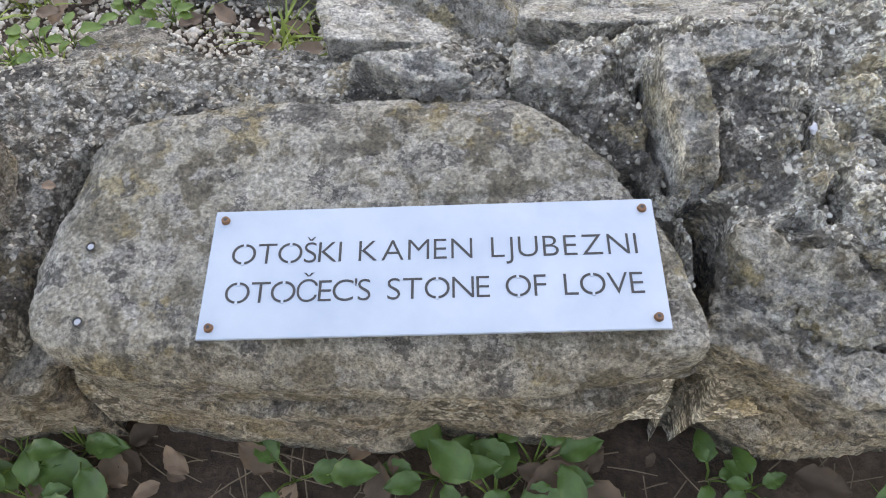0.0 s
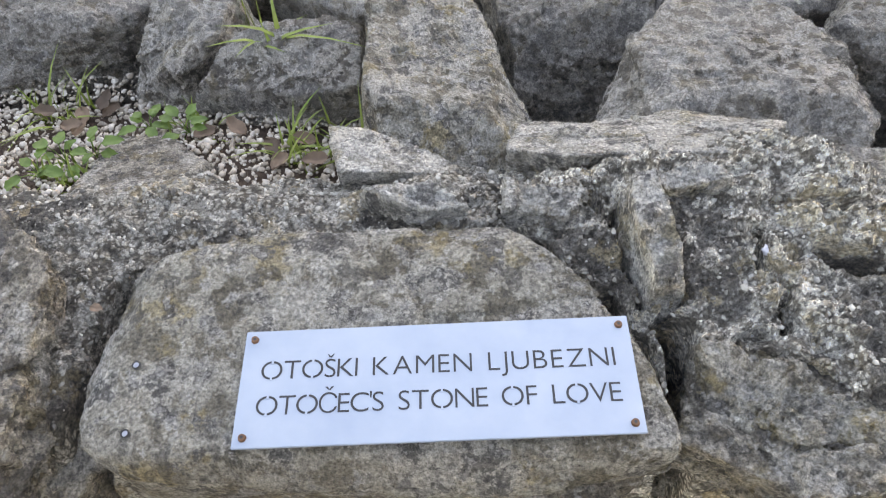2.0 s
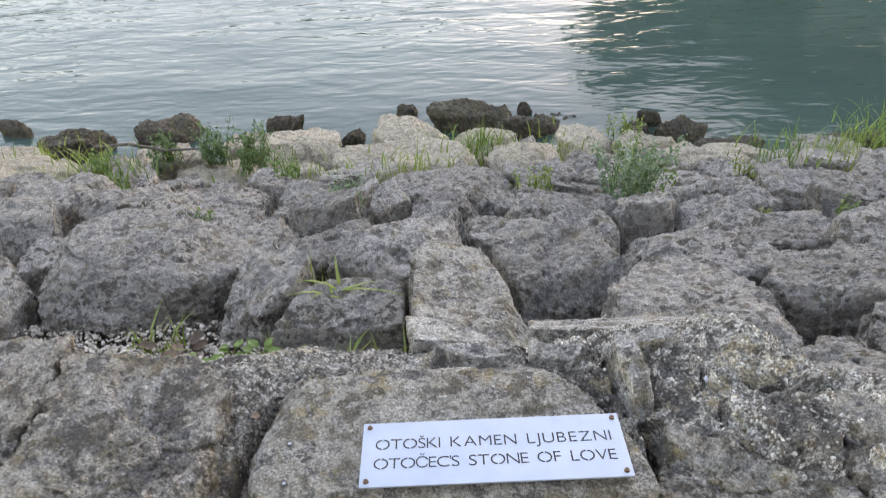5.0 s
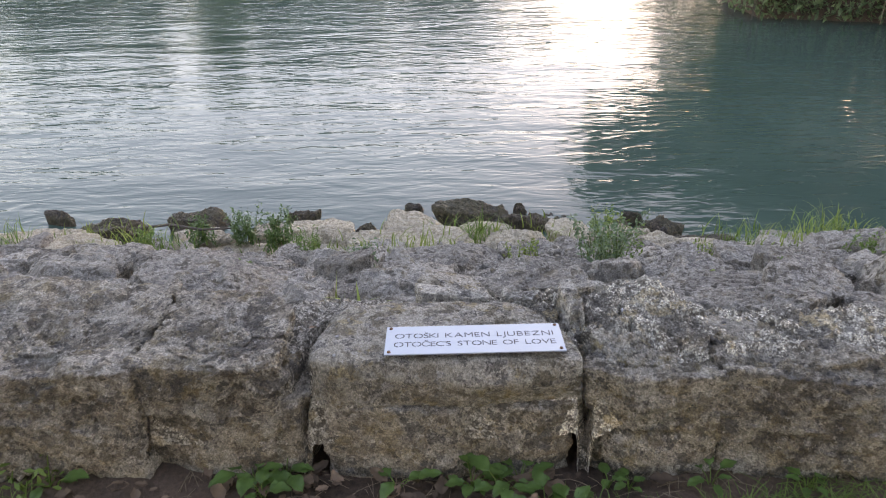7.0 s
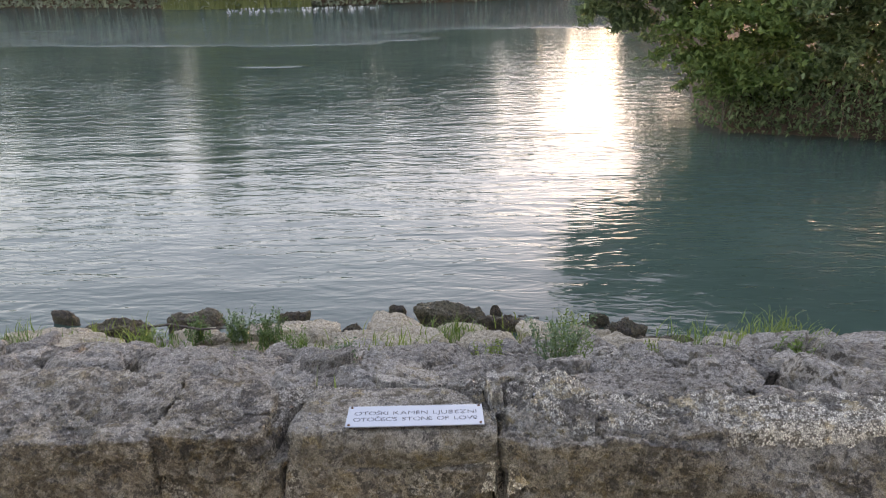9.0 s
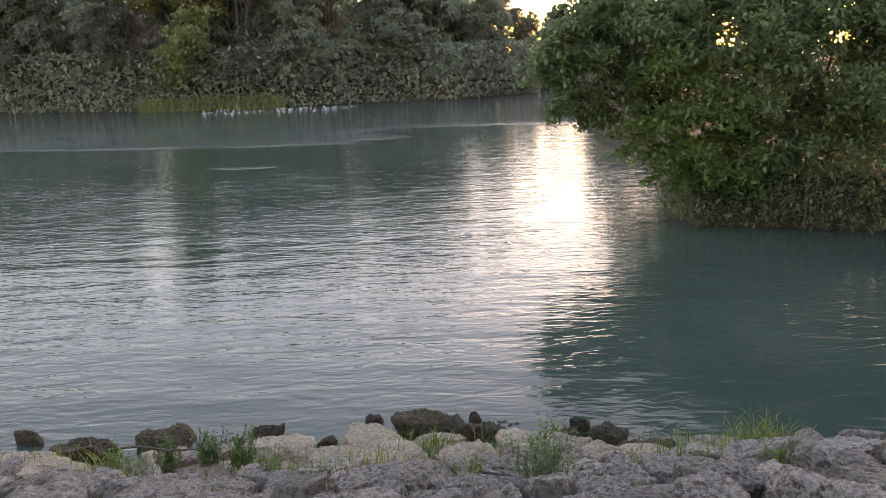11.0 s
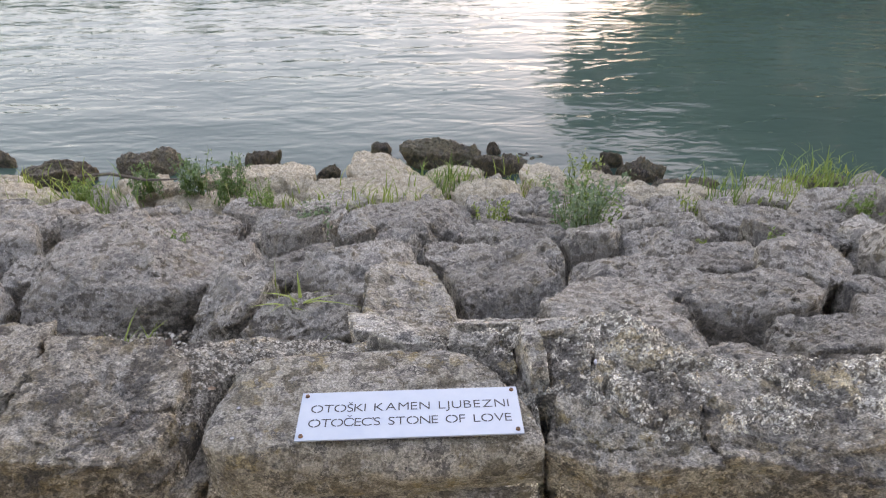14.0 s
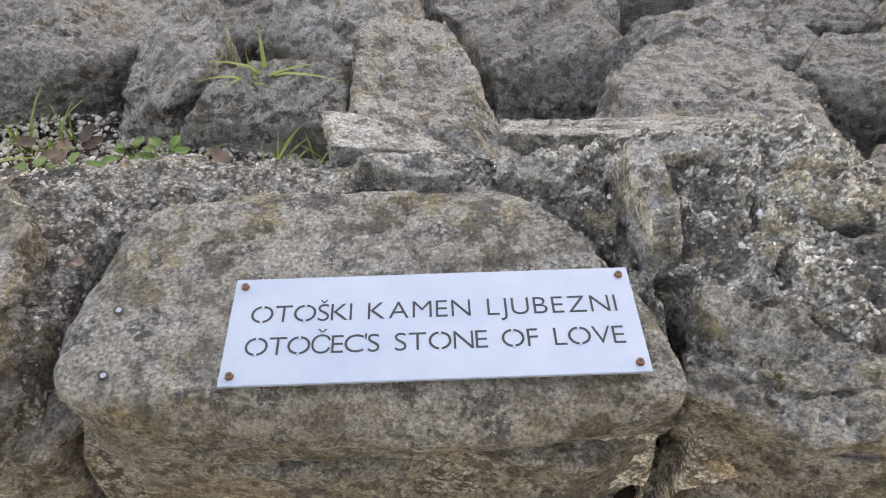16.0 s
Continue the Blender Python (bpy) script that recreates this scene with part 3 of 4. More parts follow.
wall_stone([(-0.074, 0.473), (-0.004, 0.478), (0.037, 0.446), (-0.01, 0.439)], 0.42, 0.478, 37, **SLAB)
wall_stone([(0.290, 0.250), (0.366, 0.226), (0.430, 0.186), (0.470, 0.135), (0.33, 0.15), (0.284, 0.20)], 0.40, 0.50, 38, **{**SLAB, "material": M_HERO, "amount": 0.013, "scale": 20}, extra=[((-0.1, -0.5, 0.86), (0.36, 0.20, 0.487))])

# loose pebbles held in the mortar
def pebbles(n, x0, x1, y0, y1, zfun, small, large, seed, level=2):
    """n rounded pebbles strewn over a rectangle."""
    r = np.random.default_rng(seed)
    pv, pf = sphere(level)
    k = len(pv)
    s_ = small + (large - small) * r.random(n) ** 2.5
    dims = np.stack([s_, s_ * r.uniform(0.6, 0.95, n), s_ * r.uniform(0.4, 0.75, n)], 1)
    q = pv[None] * dims[:, None] * (1 + 0.16 * r.normal(size=(n, k, 1)))
    a = r.uniform(0, 6.28, n)[:, None]
    x = q[..., 0] * np.cos(a) - q[..., 1] * np.sin(a)
    y = q[..., 0] * np.sin(a) + q[..., 1] * np.cos(a)
    at = np.stack([r.uniform(x0, x1, n), r.uniform(y0, y1, n), np.zeros(n)], 1)
    at[:, 2] = zfun(at) + s_ * 0.12
    v_ = np.stack([x, y, q[..., 2]], 2) + at[:, None]
    return v_.reshape(-1, 3), (pf[None] + (np.arange(n) * k)[:, None, None]).reshape(-1, 3)


def pebble_material(name, stops):
    k = Nodes(name, 0.75)
    geo = k.add("NewGeometry")
    c = k.ramp(geo.outputs["Random Per Island"], *stops)
    n = k.noise(k.coords(False), 160, 4, 0.6)
    k.colour(k.mix(1.0, c, k.ramp(n, (0.3, 0.75), (0.7, 1.2)), "MULTIPLY"))
    return k.mat


M_PEB = pebble_material("small_pebbles", ((0.0, (0.11, 0.10, 0.085)), (0.6, (0.26, 0.245, 0.205)), (1.0, (0.50, 0.48, 0.42))))
M_GRAVEL = pebble_material("gravel", ((0.0, (0.30, 0.25, 0.19)), (0.5, (0.42, 0.37, 0.30)), (1.0, (0.58, 0.54, 0.47))))


v, f = pebbles(13000, -0.75, 1.1, 0.18, 0.66, mortar_top, 0.0012, 0.0048, 6, 1)
tagged(place("mortar_pebbles", mesh_np("mortar_pebbles", v, f, M_PEB, False), None, wall, "small pale pebbles set in mortar"), kind="stuff")

# ---- the plaque ----
plaque = tagged(new("plaque"), "white brushed metal plaque with cut-out lettering screwed to the stone", "plaque")
plaque.matrix_basis = pose(0.0085, 0.218, 0.5125, -6.0, 0.0, 1.5)
PW, PH = 0.396, 0.128
bm = bmesh.new()
bmesh.ops.create_cube(bm, size=1.0, matrix=Matrix.Diagonal((PW, PH, 0.003, 1)))
bmesh.ops.bevel(bm, geom=bm.edges[:], offset=0.0006, segments=2, affect="EDGES")
plate = part("plate", bm, M_PLATE, plaque)


def glyph(ch, size):
    cu = bpy.data.curves.new("glyph", "FONT")
    cu.body, cu.size, cu.extrude, cu.resolution_u = ch, size, 0.00025, 6
    cu.offset = -0.00035
    ob = bpy.data.objects.new("glyph", cu)
    scene.collection.objects.link(ob)
    dg = bpy.context.evaluated_depsgraph_get()
    me = bpy.data.meshes.new_from_object(ob.evaluated_get(dg))
    bpy.data.objects.remove(ob)
    bpy.data.curves.remove(cu)
    return me


def lettering(text, x0, x1, y, height):
    """A line of capitals spread from x0 to x1, standing on y."""
    size = height / 0.70
    meshes, widths = [], []
    for ch in text:
        if ch == " ":
            meshes.append(None)
            widths.append(0.40 * size)
            continue
        me = glyph(ch, size)
        xs = [q.co.x for q in me.vertices]
        meshes.append((me, min(xs)))
        widths.append(max(xs) - min(xs))
    tight = 0.75 if "LJ" in text else 0.0
    gap = (x1 - x0 - sum(widths)) / (len(text) - 1 - tight)
    x = x0
    for ch, got, w in zip(text, meshes, widths):
        if got:
            me, left = got
            bm = bmesh.new()
            bm.from_mesh(me)
            bmesh.ops.translate(bm, verts=bm.verts, vec=(x - left, y, 0.0017))
            # the shaded opening is a dark letter shape laid on the plate
            part("letter", bm, M_CUT_SHADE, plate)
            if ch in "OČC":
                for yy in ((y - 0.001, y + height * 0.2), (y + height * 0.8, y + height + 0.001)):
                    bm = bmesh.new()
                    bmesh.ops.create_cube(bm, size=1.0, matrix=Matrix.Translation((x + w * 0.5, sum(yy) / 2, 0.0017)) @ Matrix.Diagonal((0.0022, yy[1] - yy[0], 0.0009, 1)))
                    if ch == "O":
                        part("bridge", bm, M_PLATE, plate)
                    else:
                        bm.free()
            bpy.data.meshes.remove(me)
        x += w + gap * (1 - tight * (ch == "L"))


for word, x0, x1, y in (("OTOŠKI", -0.1775, -0.0795, 0.0075), ("KAMEN", -0.0640, 0.0360, 0.0075), ("LJUBEZNI", 0.0525, 0.1790, 0.0075),
                        ("OTOČEC'S", -0.1785, -0.0520, -0.031), ("STONE", -0.0375, 0.0500, -0.031), ("OF", 0.0635, 0.0980, -0.031), ("LOVE", 0.1130, 0.1800, -0.031)):
    lettering(word, x0, x1, y, 0.0212)
for sx, sy in ((-1, 1), (1, 1), (1, -1), (-1, -1)):
    bm = bmesh.new()
    bmesh.ops.create_cone(bm, cap_ends=True, segments=20, radius1=0.0042, radius2=0.0034, depth=0.003, matrix=Matrix.Translation((sx * 0.188, sy * 0.0535, 0.003)))
    screw = part("screw", bm, M_RUST, plaque, "rusty round screw head")
    # the socket's shaded hollow is a dark disc set on the head
    bm = bmesh.new()
    bmesh.ops.create_cone(bm, cap_ends=True, segments=6, radius1=0.0017, radius2=0.0017, depth=0.0006, matrix=Matrix.Translation((sx * 0.188, sy * 0.0535, 0.0045)))
    part("socket", bm, M_CUT_SHADE, screw)
# two empty wall plugs in the stone
for x, y, z in ((-0.303, 0.242, 0.5015), (-0.300, 0.170, 0.5015)):
    bm = bmesh.new()
    bmesh.ops.create_cone(bm, segments=20, radius1=0.0045, radius2=0.0045, depth=0.012, cap_ends=False)
    bmesh.ops.create_cone(bm, segments=20, radius1=0.003, radius2=0.003, depth=0.012, cap_ends=True)
    plug = part("anchor_sleeve", bm, M_STEEL, None, "", Matrix.Translation((x, y, z)))
    tagged(plug, "empty steel anchor sleeve set in the stone", "anchor")

# ---- the stones of the bank ----
ROCKS = []
rng_top = random.Random(3)


def rock(x, y, w, d, h, seed, material=None, lift=0.0, yaw=0.0, level=6, label="grey weathered limestone rock on the river bank", group="bank rocks", lean=0.0, body=0.0, sharp=70, bumpy=1.0):
    """A rock whose top stands h above the bank's joint level at its place."""
    total = h + 0.44 + body
    v, f = rock_points(w * 0.90, d * 0.83, total, seed, level, lean=lean, sharp=sharp, bumpy=bumpy)
    top = slope_z(y) + lift + (rng_top.uniform(-0.05, 0.045) if level < 7 and lift == 0.0 else 0.0) - (0.03 + 0.10 * max(0.0, min(1.6, y - 3.0))) * (lift == 0.0)
    jit = 1.0 if lift == 0.0 else 0.3
    m = pose(x, y, top - total / 2 + 0.02, jit * rng_top.uniform(-7, 5), jit * rng_top.uniform(-6, 6), yaw or jit * rng_top.uniform(-14, 14))
    ob = place("rock", mesh_np("rock", v, f, material or M_RIP), m)
    ROCKS.append((x, y, w, d))
    return tagged(ob, label, "rock", group)




def shaped_rock(outline, z0, z1, seed, cuts=(), level=7, amount=0.016, scale=5.0, material=None, label="grey weathered limestone rock on the river bank", sharp=70, splay=0.10):
    """A broken block of a given plan, its top and flanks cut by planes (normal, point)."""
    v, f, c = prism_points(outline, z0, z1, seed, level, splay, amount, scale, cuts, sharp)
    xs, ys = [p[0] for p in outline], [p[1] for p in outline]
    ROCKS.append(((min(xs) + max(xs)) / 2, (min(ys) + max(ys)) / 2, max(xs) - min(xs), max(ys) - min(ys)))
    return tagged(place("rock", mesh_np("rock", v, f, material or M_RIP), Matrix.Translation(c)), label, "rock", "bank rocks")


shaped_rock([(-1.48, 1.52), (-1.41, 1.35), (-1.15, 1.33), (-0.86, 1.42), (-0.75, 1.58), (-0.80, 1.82), (-1.3, 1.86), (-1.48, 1.74)], -0.55, -0.125, 101,
            [((0.25, 0.12, 0.95), (-0.95, 1.58, -0.14)), ((-0.05, -0.62, 0.75), (-1.15, 1.42, -0.16)), ((-0.6, -0.1, 0.75), (-1.43, 1.55, -0.17))], label="big broad grey limestone rock behind the gravel")
shaped_rock([(-0.82, 1.29), (-0.66, 1.24), (-0.55, 1.34), (-0.52, 1.50), (-0.60, 1.60), (-0.74, 1.58), (-0.80, 1.42)], -0.55, -0.10, 102,
            [((-0.35, -0.25, 0.9), (-0.68, 1.40, -0.115)), ((-0.7, -0.5, 0.45), (-0.77, 1.34, -0.15))])
shaped_rock([(-0.63, 1.20), (-0.46, 1.14), (-0.20, 1.15), (-0.19, 1.36), (-0.36, 1.41), (-0.54, 1.36)], -0.55, -0.095, 103,
            [((-0.12, -0.22, 0.96), (-0.4, 1.26, -0.112)), ((-0.2, -0.85, 0.3), (-0.42, 1.17, -0.16))], amount=0.011)
shaped_rock([(0.13, 1.30), (0.20, 1.10), (0.40, 1.06), (0.50, 1.32), (0.44, 1.62), (0.20, 1.66), (0.08, 1.54)], -0.60, -0.03, 104,
            [((-0.22, 0.10, 0.96), (0.30, 1.45, -0.085)), ((0.0, -0.72, 0.66), (0.3, 1.32, -0.09))])
shaped_rock([(0.29, 0.94), (0.40, 0.79), (0.62, 0.76), (0.80, 0.82), (0.88, 0.98), (0.80, 1.20), (0.68, 1.38), (0.52, 1.40), (0.40, 1.20)], -0.45, 0.10, 105,
            [((0.02, 0.34, 0.93), (0.55, 1.05, 0.055)), ((-0.05, -0.5, 0.85), (0.55, 0.92, 0.085)), ((-0.6, 0.1, 0.7), (0.38, 1.05, 0.03)), ((0.6, 0.1, 0.75), (0.82, 1.05, 0.03))], label="broad pale grey limestone rock behind the wall")
shaped_rock([(0.85, 1.24), (0.98, 1.12), (1.24, 1.12), (1.38, 1.28), (1.30, 1.52), (1.02, 1.50)], -0.55, 0.0, 106,
            [((-0.05, 0.33, 0.94), (1.1, 1.25, -0.04)), ((-0.3, -0.6, 0.7), (0.98, 1.18, -0.045))])
shaped_rock([(0.99, 0.92), (1.04, 0.80), (1.30, 0.78), (1.44, 0.92), (1.32, 1.06), (1.08, 1.07)], -0.45, 0.12, 107,
            [((-0.1, 0.30, 0.94), (1.2, 0.92, 0.085)), ((-0.7, -0.2, 0.65), (1.04, 0.9, 0.06))])
shaped_rock([(0.79, 0.74), (0.88, 0.70), (0.95, 0.76), (0.92, 0.85), (0.82, 0.86)], -0.3, 0.115, 108, level=6, amount=0.010)
shaped_rock([(-1.78, 1.42), (-1.66, 1.28), (-1.50, 1.30), (-1.49, 1.50), (-1.62, 1.62)], -0.55, -0.13, 109, level=6)
shaped_rock([(0.56, 0.50), (0.80, 0.48), (0.90, 0.60), (0.80, 0.72), (0.60, 0.72)], -0.2, 0.40, 110, [((0.0, 0.5, 0.87), (0.72, 0.60, 0.29))], 6)
shaped_rock([(0.98, 0.50), (1.25, 0.46), (1.42, 0.58), (1.28, 0.72), (1.04, 0.70)], -0.2, 0.36, 111, [((0.1, 0.5, 0.87), (1.18, 0.60, 0.26))], 6)
shaped_rock([(1.48, 0.52), (1.85, 0.48), (2.0, 0.62), (1.8, 0.74), (1.52, 0.72)], -0.2, 0.34, 112, [((-0.1, 0.4, 0.9), (1.7, 0.60, 0.25))], 6)
ROW_NEAR = [
    (1.62, 0.80, 0.40, 0.30, 0.08), (2.05, 0.78, 0.44, 0.30, 0.08), (2.5, 0.8, 0.5, 0.3, 0.08), (-1.95, 0.85, 0.40, 0.30, 0.08), (-2.4, 0.85, 0.46, 0.30, 0.08),
]
for i, r in enumerate(ROW_NEAR):
    rock(*r, 150 + i, lift=-0.05)
ROW_B = [
    (-1.68, 1.87, 0.28, 0.26, 0.05), (-1.34, 2.01, 0.33, 0.24, 0.05), (-0.79, 1.97, 0.25, 0.40, 0.09), (-0.51, 1.89, 0.42, 0.36, 0.07),
    (-0.27, 1.68, 0.52, 0.38, 0.08), (0.18, 1.78, 0.28, 0.26, 0.05), (0.49, 1.97, 0.29, 0.36, 0.07), (0.84, 1.64, 0.63, 0.42, 0.09),
    (1.12, 1.72, 0.43, 0.28, 0.06), (1.42, 1.67, 0.40, 0.32, 0.06), (1.62, 1.25, 0.40, 0.40, 0.09), (-1.05, 2.05, 0.3, 0.28, 0.05),
]
for i, r in enumerate(ROW_B):
    rock(*r, 200 + i)
ROW_C = [
    (-2.07, 2.68, 0.45, 0.41, 0.07), (-1.55, 2.50, 0.48, 0.35, 0.06), (-1.20, 2.70, 0.50, 0.58, 0.10), (-1.71, 3.10, 0.44, 0.34, 0.05),
    (-0.83, 2.78, 0.32, 0.33, 0.05), (-0.61, 2.31, 0.33, 0.30, 0.05), (-0.12, 3.00, 0.79, 0.54, 0.07), (0.14, 2.57, 0.22, 0.30, 0.05),
    (0.27, 2.20, 0.19, 0.32, 0.07), (-0.19, 2.12, 0.24, 0.24, 0.04), (-0.39, 2.56, 0.18, 0.28, 0.05), (-0.03, 2.33, 0.19, 0.23, 0.04),
    (0.53, 2.36, 0.41, 0.26, 0.04), (0.80, 2.28, 0.28, 0.38, 0.08), (0.98, 2.20, 0.21, 0.25, 0.04), (1.08, 2.04, 0.22, 0.27, 0.05),
]
for i, r in enumerate(ROW_C):
    rock(*r, 300 + i)
ROW_D = [
    (1.34, 2.07, 0.48, 0.29, 0.05), (1.62, 1.95, 0.28, 0.24, 0.04), (0.09, 2.03, 0.20, 0.20, 0.03), (0.78, 3.57, 0.32, 0.40, 0.05),
    (1.09, 3.38, 0.54, 0.43, 0.06), (1.10, 2.71, 0.48, 0.36, 0.06), (1.46, 3.23, 0.30, 0.36, 0.05), (1.67, 2.62, 0.50, 0.34, 0.06),
    (1.80, 2.34, 0.50, 0.33, 0.06), (1.31, 2.44, 0.26, 0.27, 0.05), (-2.55, 4.21, 0.44, 0.50, 0.07), (0.48, 3.15, 0.34, 0.40, 0.05),
]
for i, r in enumerate(ROW_D):
    rock(*r, 400 + i)
ROW_PALE = [
    (-2.75, 3.68, 0.55, 0.50, 0.05), (-1.17, 4.49, 0.62, 0.62, 0.07), (-0.43, 4.80, 0.58, 0.62, 0.08), (-0.58, 3.90, 0.50, 0.56, 0.06),
    (-0.12, 3.75, 0.53, 0.46, 0.05), (0.40, 3.83, 0.48, 0.54, 0.06), (0.85, 4.23, 0.31, 0.38, 0.05), (-2.03, 4.08, 0.48, 0.52, 0.05),
    (-3.4, 4.35, 0.7, 0.5, 0.06), (0.15, 4.5, 0.45, 0.45, 0.05), (-1.6, 4.75, 0.4, 0.4, 0.04), (1.25, 4.1, 0.4, 0.4, 0.05),
]
for i, r in enumerate(ROW_PALE):
    rock(*r, 500 + i, M_PALE, lift=-0.04, label="pale cream limestone rock near the waterline")
# place, size and the height of the top
ROW_WET = [
    (-3.85, 5.48, 0.22, 0.18, -1.62), (-3.26, 5.20, 0.66, 0.45, -1.54), (-2.53, 5.35, 0.63, 0.45, -1.56), (-1.55, 5.40, 0.27, 0.22, -1.57),
    (-0.88, 5.20, 0.24, 0.22, -1.60), (-0.46, 5.60, 0.20, 0.18, -1.59), (0.14, 5.46, 0.76, 0.46, -1.54), (0.56, 5.30, 0.60, 0.38, -1.58),
    (0.56, 5.62, 0.15, 0.16, -1.62), (0.97, 5.50, 0.25, 0.19, -1.71), (1.43, 5.12, 0.26, 0.22, -1.57), (1.62, 5.30, 0.20, 0.17, -1.57),
    (1.81, 5.10, 0.36, 0.30, -1.59), (2.05, 4.74, 0.56, 0.42, -1.56), (3.12, 4.90, 0.55, 0.42, -1.62), (-1.5, 5.22, 0.35, 0.25, -1.63),
]
for i, r in enumerate(ROW_WET):
    rock(*r[:4], 0.1, 600 + i, M_WET, lift=r[4] - slope_z(r[1]) - 0.075, body=0.1, sharp=12, bumpy=2.3, label="dark wet mossy rock at the water's edge", group="shore rocks")
# the long wedge behind the plaque
WEDGE = [(-0.185, 0.97), (-0.11, 0.80), (0.12, 0.79), (0.20, 0.94), (0.12, 1.18), (0.035, 1.42), (-0.10, 1.46), (-0.19, 1.36)]
v, f, c = prism_points(WEDGE, -0.45, 0.12, 77, 7, 0.12, 0.013, 6, [((0.14, 0.22, 0.95), (-0.03, 1.1, 0.065)), ((0.75, 0.12, 0.62), (0.09, 1.1, 0.05)), ((0.0, -0.6, 0.78), (0.0, 0.90, 0.09))], 60)
tagged(place("rock", mesh_np("rock", v, f, M_HERO), Matrix.Translation(c)), "long wedge-shaped limestone rock beside the wall", "rock", "bank rocks")
ROCKS.append((0.0, 1.1, 0.36, 0.55))

# further rocks fill the bank up and down the river
fill = random.Random(42)
tries = 0
count = 0
while tries < 12000 and count < 235:
    tries += 1
    x, y = fill.uniform(-6.5, 6.5), fill.uniform(0.8, 4.75)
    if -1.6 < x < -0.05 and y < 1.35:
        continue
    w = fill.uniform(0.24, 0.62)
    d = fill.uniform(0.24, 0.44)
    # between the large stones before the plaque lie small ones, deeper down
    wedged = abs(x) < 1.9 and y < 3.4
    if wedged:
        w, d = w * 0.5, d * 0.5
    if any(abs(x - a) < (w + c_) * 0.40 and abs(y - b) < (d + e_) * 0.40 for a, b, c_, e_ in ROCKS):
        continue
    shore = y > 4.4 - 0.12 * max(0, x)
    rock(x, y, w, d, fill.uniform(0.04, 0.09), 1000 + count, (M_PALE if fill.random() < 0.75 else M_RIP) if y > 3.7 and x < 2.0 else M_RIP, lift=-0.08 if wedged else 0.0, yaw=fill.uniform(-20, 20), level=5 if abs(x) < 3.4 else 4,
         label="pale cream limestone rock near the waterline" if shore else "grey weathered limestone rock on the river bank")
    count += 1

# ---- gravel pocket behind the wall ----
v, f = pebbles(7500, -1.5, -0.1, 0.62, 1.36, lambda p: gravel_z(p[:, 1]) + 0.010 * np.sin(9 * p[:, 0]) * np.sin(7 * p[:, 1]), 0.003, 0.010, 9)
tagged(place("gravel", mesh_np("gravel", v, f, M_GRAVEL)), "pale rounded river gravel behind the wall", "gravel", kind="stuff")
v, f, c = prism_points([(-0.80, 0.84), (-0.60, 0.80), (-0.52, 0.95), (-0.66, 1.06), (-0.78, 1.07)], -0.26, 0.0, 61, 6, 0.2, 0.006, 9, [((0.0, 0.43, 0.90), (-0.66, 0.93, -0.09))])
tagged(place("flat_stone", mesh_np("flat_stone", v, f, M_WALL), Matrix.Translation(c)), "flat tan stone lying in the gravel", "stone")


# ---- plants ----
def tuft(x, y, z, n, height, width, spread, seed, material=None, bend=0.5, label="green grass tuft growing between the rocks"):
    r = np.random.default_rng(seed)
    roots = np.stack([r.normal(0, spread, n), r.normal(0, spread, n), np.full(n, -0.02)], 1)
    bv, bf = blades(roots, height * r.uniform(0.4, 1.1, n), width * r.uniform(0.6, 1.2, n), r, bend)
    ob = new("grass_tuft")
    ob.matrix_basis = Matrix.Translation((x, y, z))
    tagged(place("foliage", mesh_np("foliage", bv, bf, material or M_GRASS), None, ob), kind="stuff")
    return tagged(ob, label, "grass", "grass tufts")


def oval_leaf(length, width, r, curl=0.25):
    """A broad oval leaf with a sunk midrib, along +x from its stalk."""
    us, vs = np.linspace(0, 1, 9), np.linspace(-1, 1, 7)
    U, V = np.meshgrid(us, vs)
    half = width * 0.5 * np.sin(np.pi * np.clip(U, 0, 1) ** 0.8) ** 0.75 * (1 + 0.09 * np.sin(U * 23 + r.uniform(0, 6)))
    x = U * length
    yy = V * half
    zz = -curl * length * U ** 2 + np.abs(V) * half * 0.25 + 0.05 * length * np.sin(U * 12 + V * 4 + r.uniform(0, 6)) * np.abs(V) + r.normal(0, 0.01) * U * length
    p = np.stack([x.ravel(), yy.ravel(), zz.ravel()], 1)
    i = (np.arange(6)[:, None] * 9 + np.arange(8)[None]).ravel()
    return p, np.stack([i, i + 1, i + 10, i + 9], 1)


def turned(p, a, tilt, at):
    ca, sa, ct, st = math.cos(a), math.sin(a), math.cos(tilt), math.sin(tilt)
    q = np.stack([p[:, 0] * ct - p[:, 2] * st, p[:, 1], p[:, 0] * st + p[:, 2] * ct], 1)
    return np.stack([q[:, 0] * ca - q[:, 1] * sa, q[:, 0] * sa + q[:, 1] * ca, q[:, 2]], 1) + np.array(at)


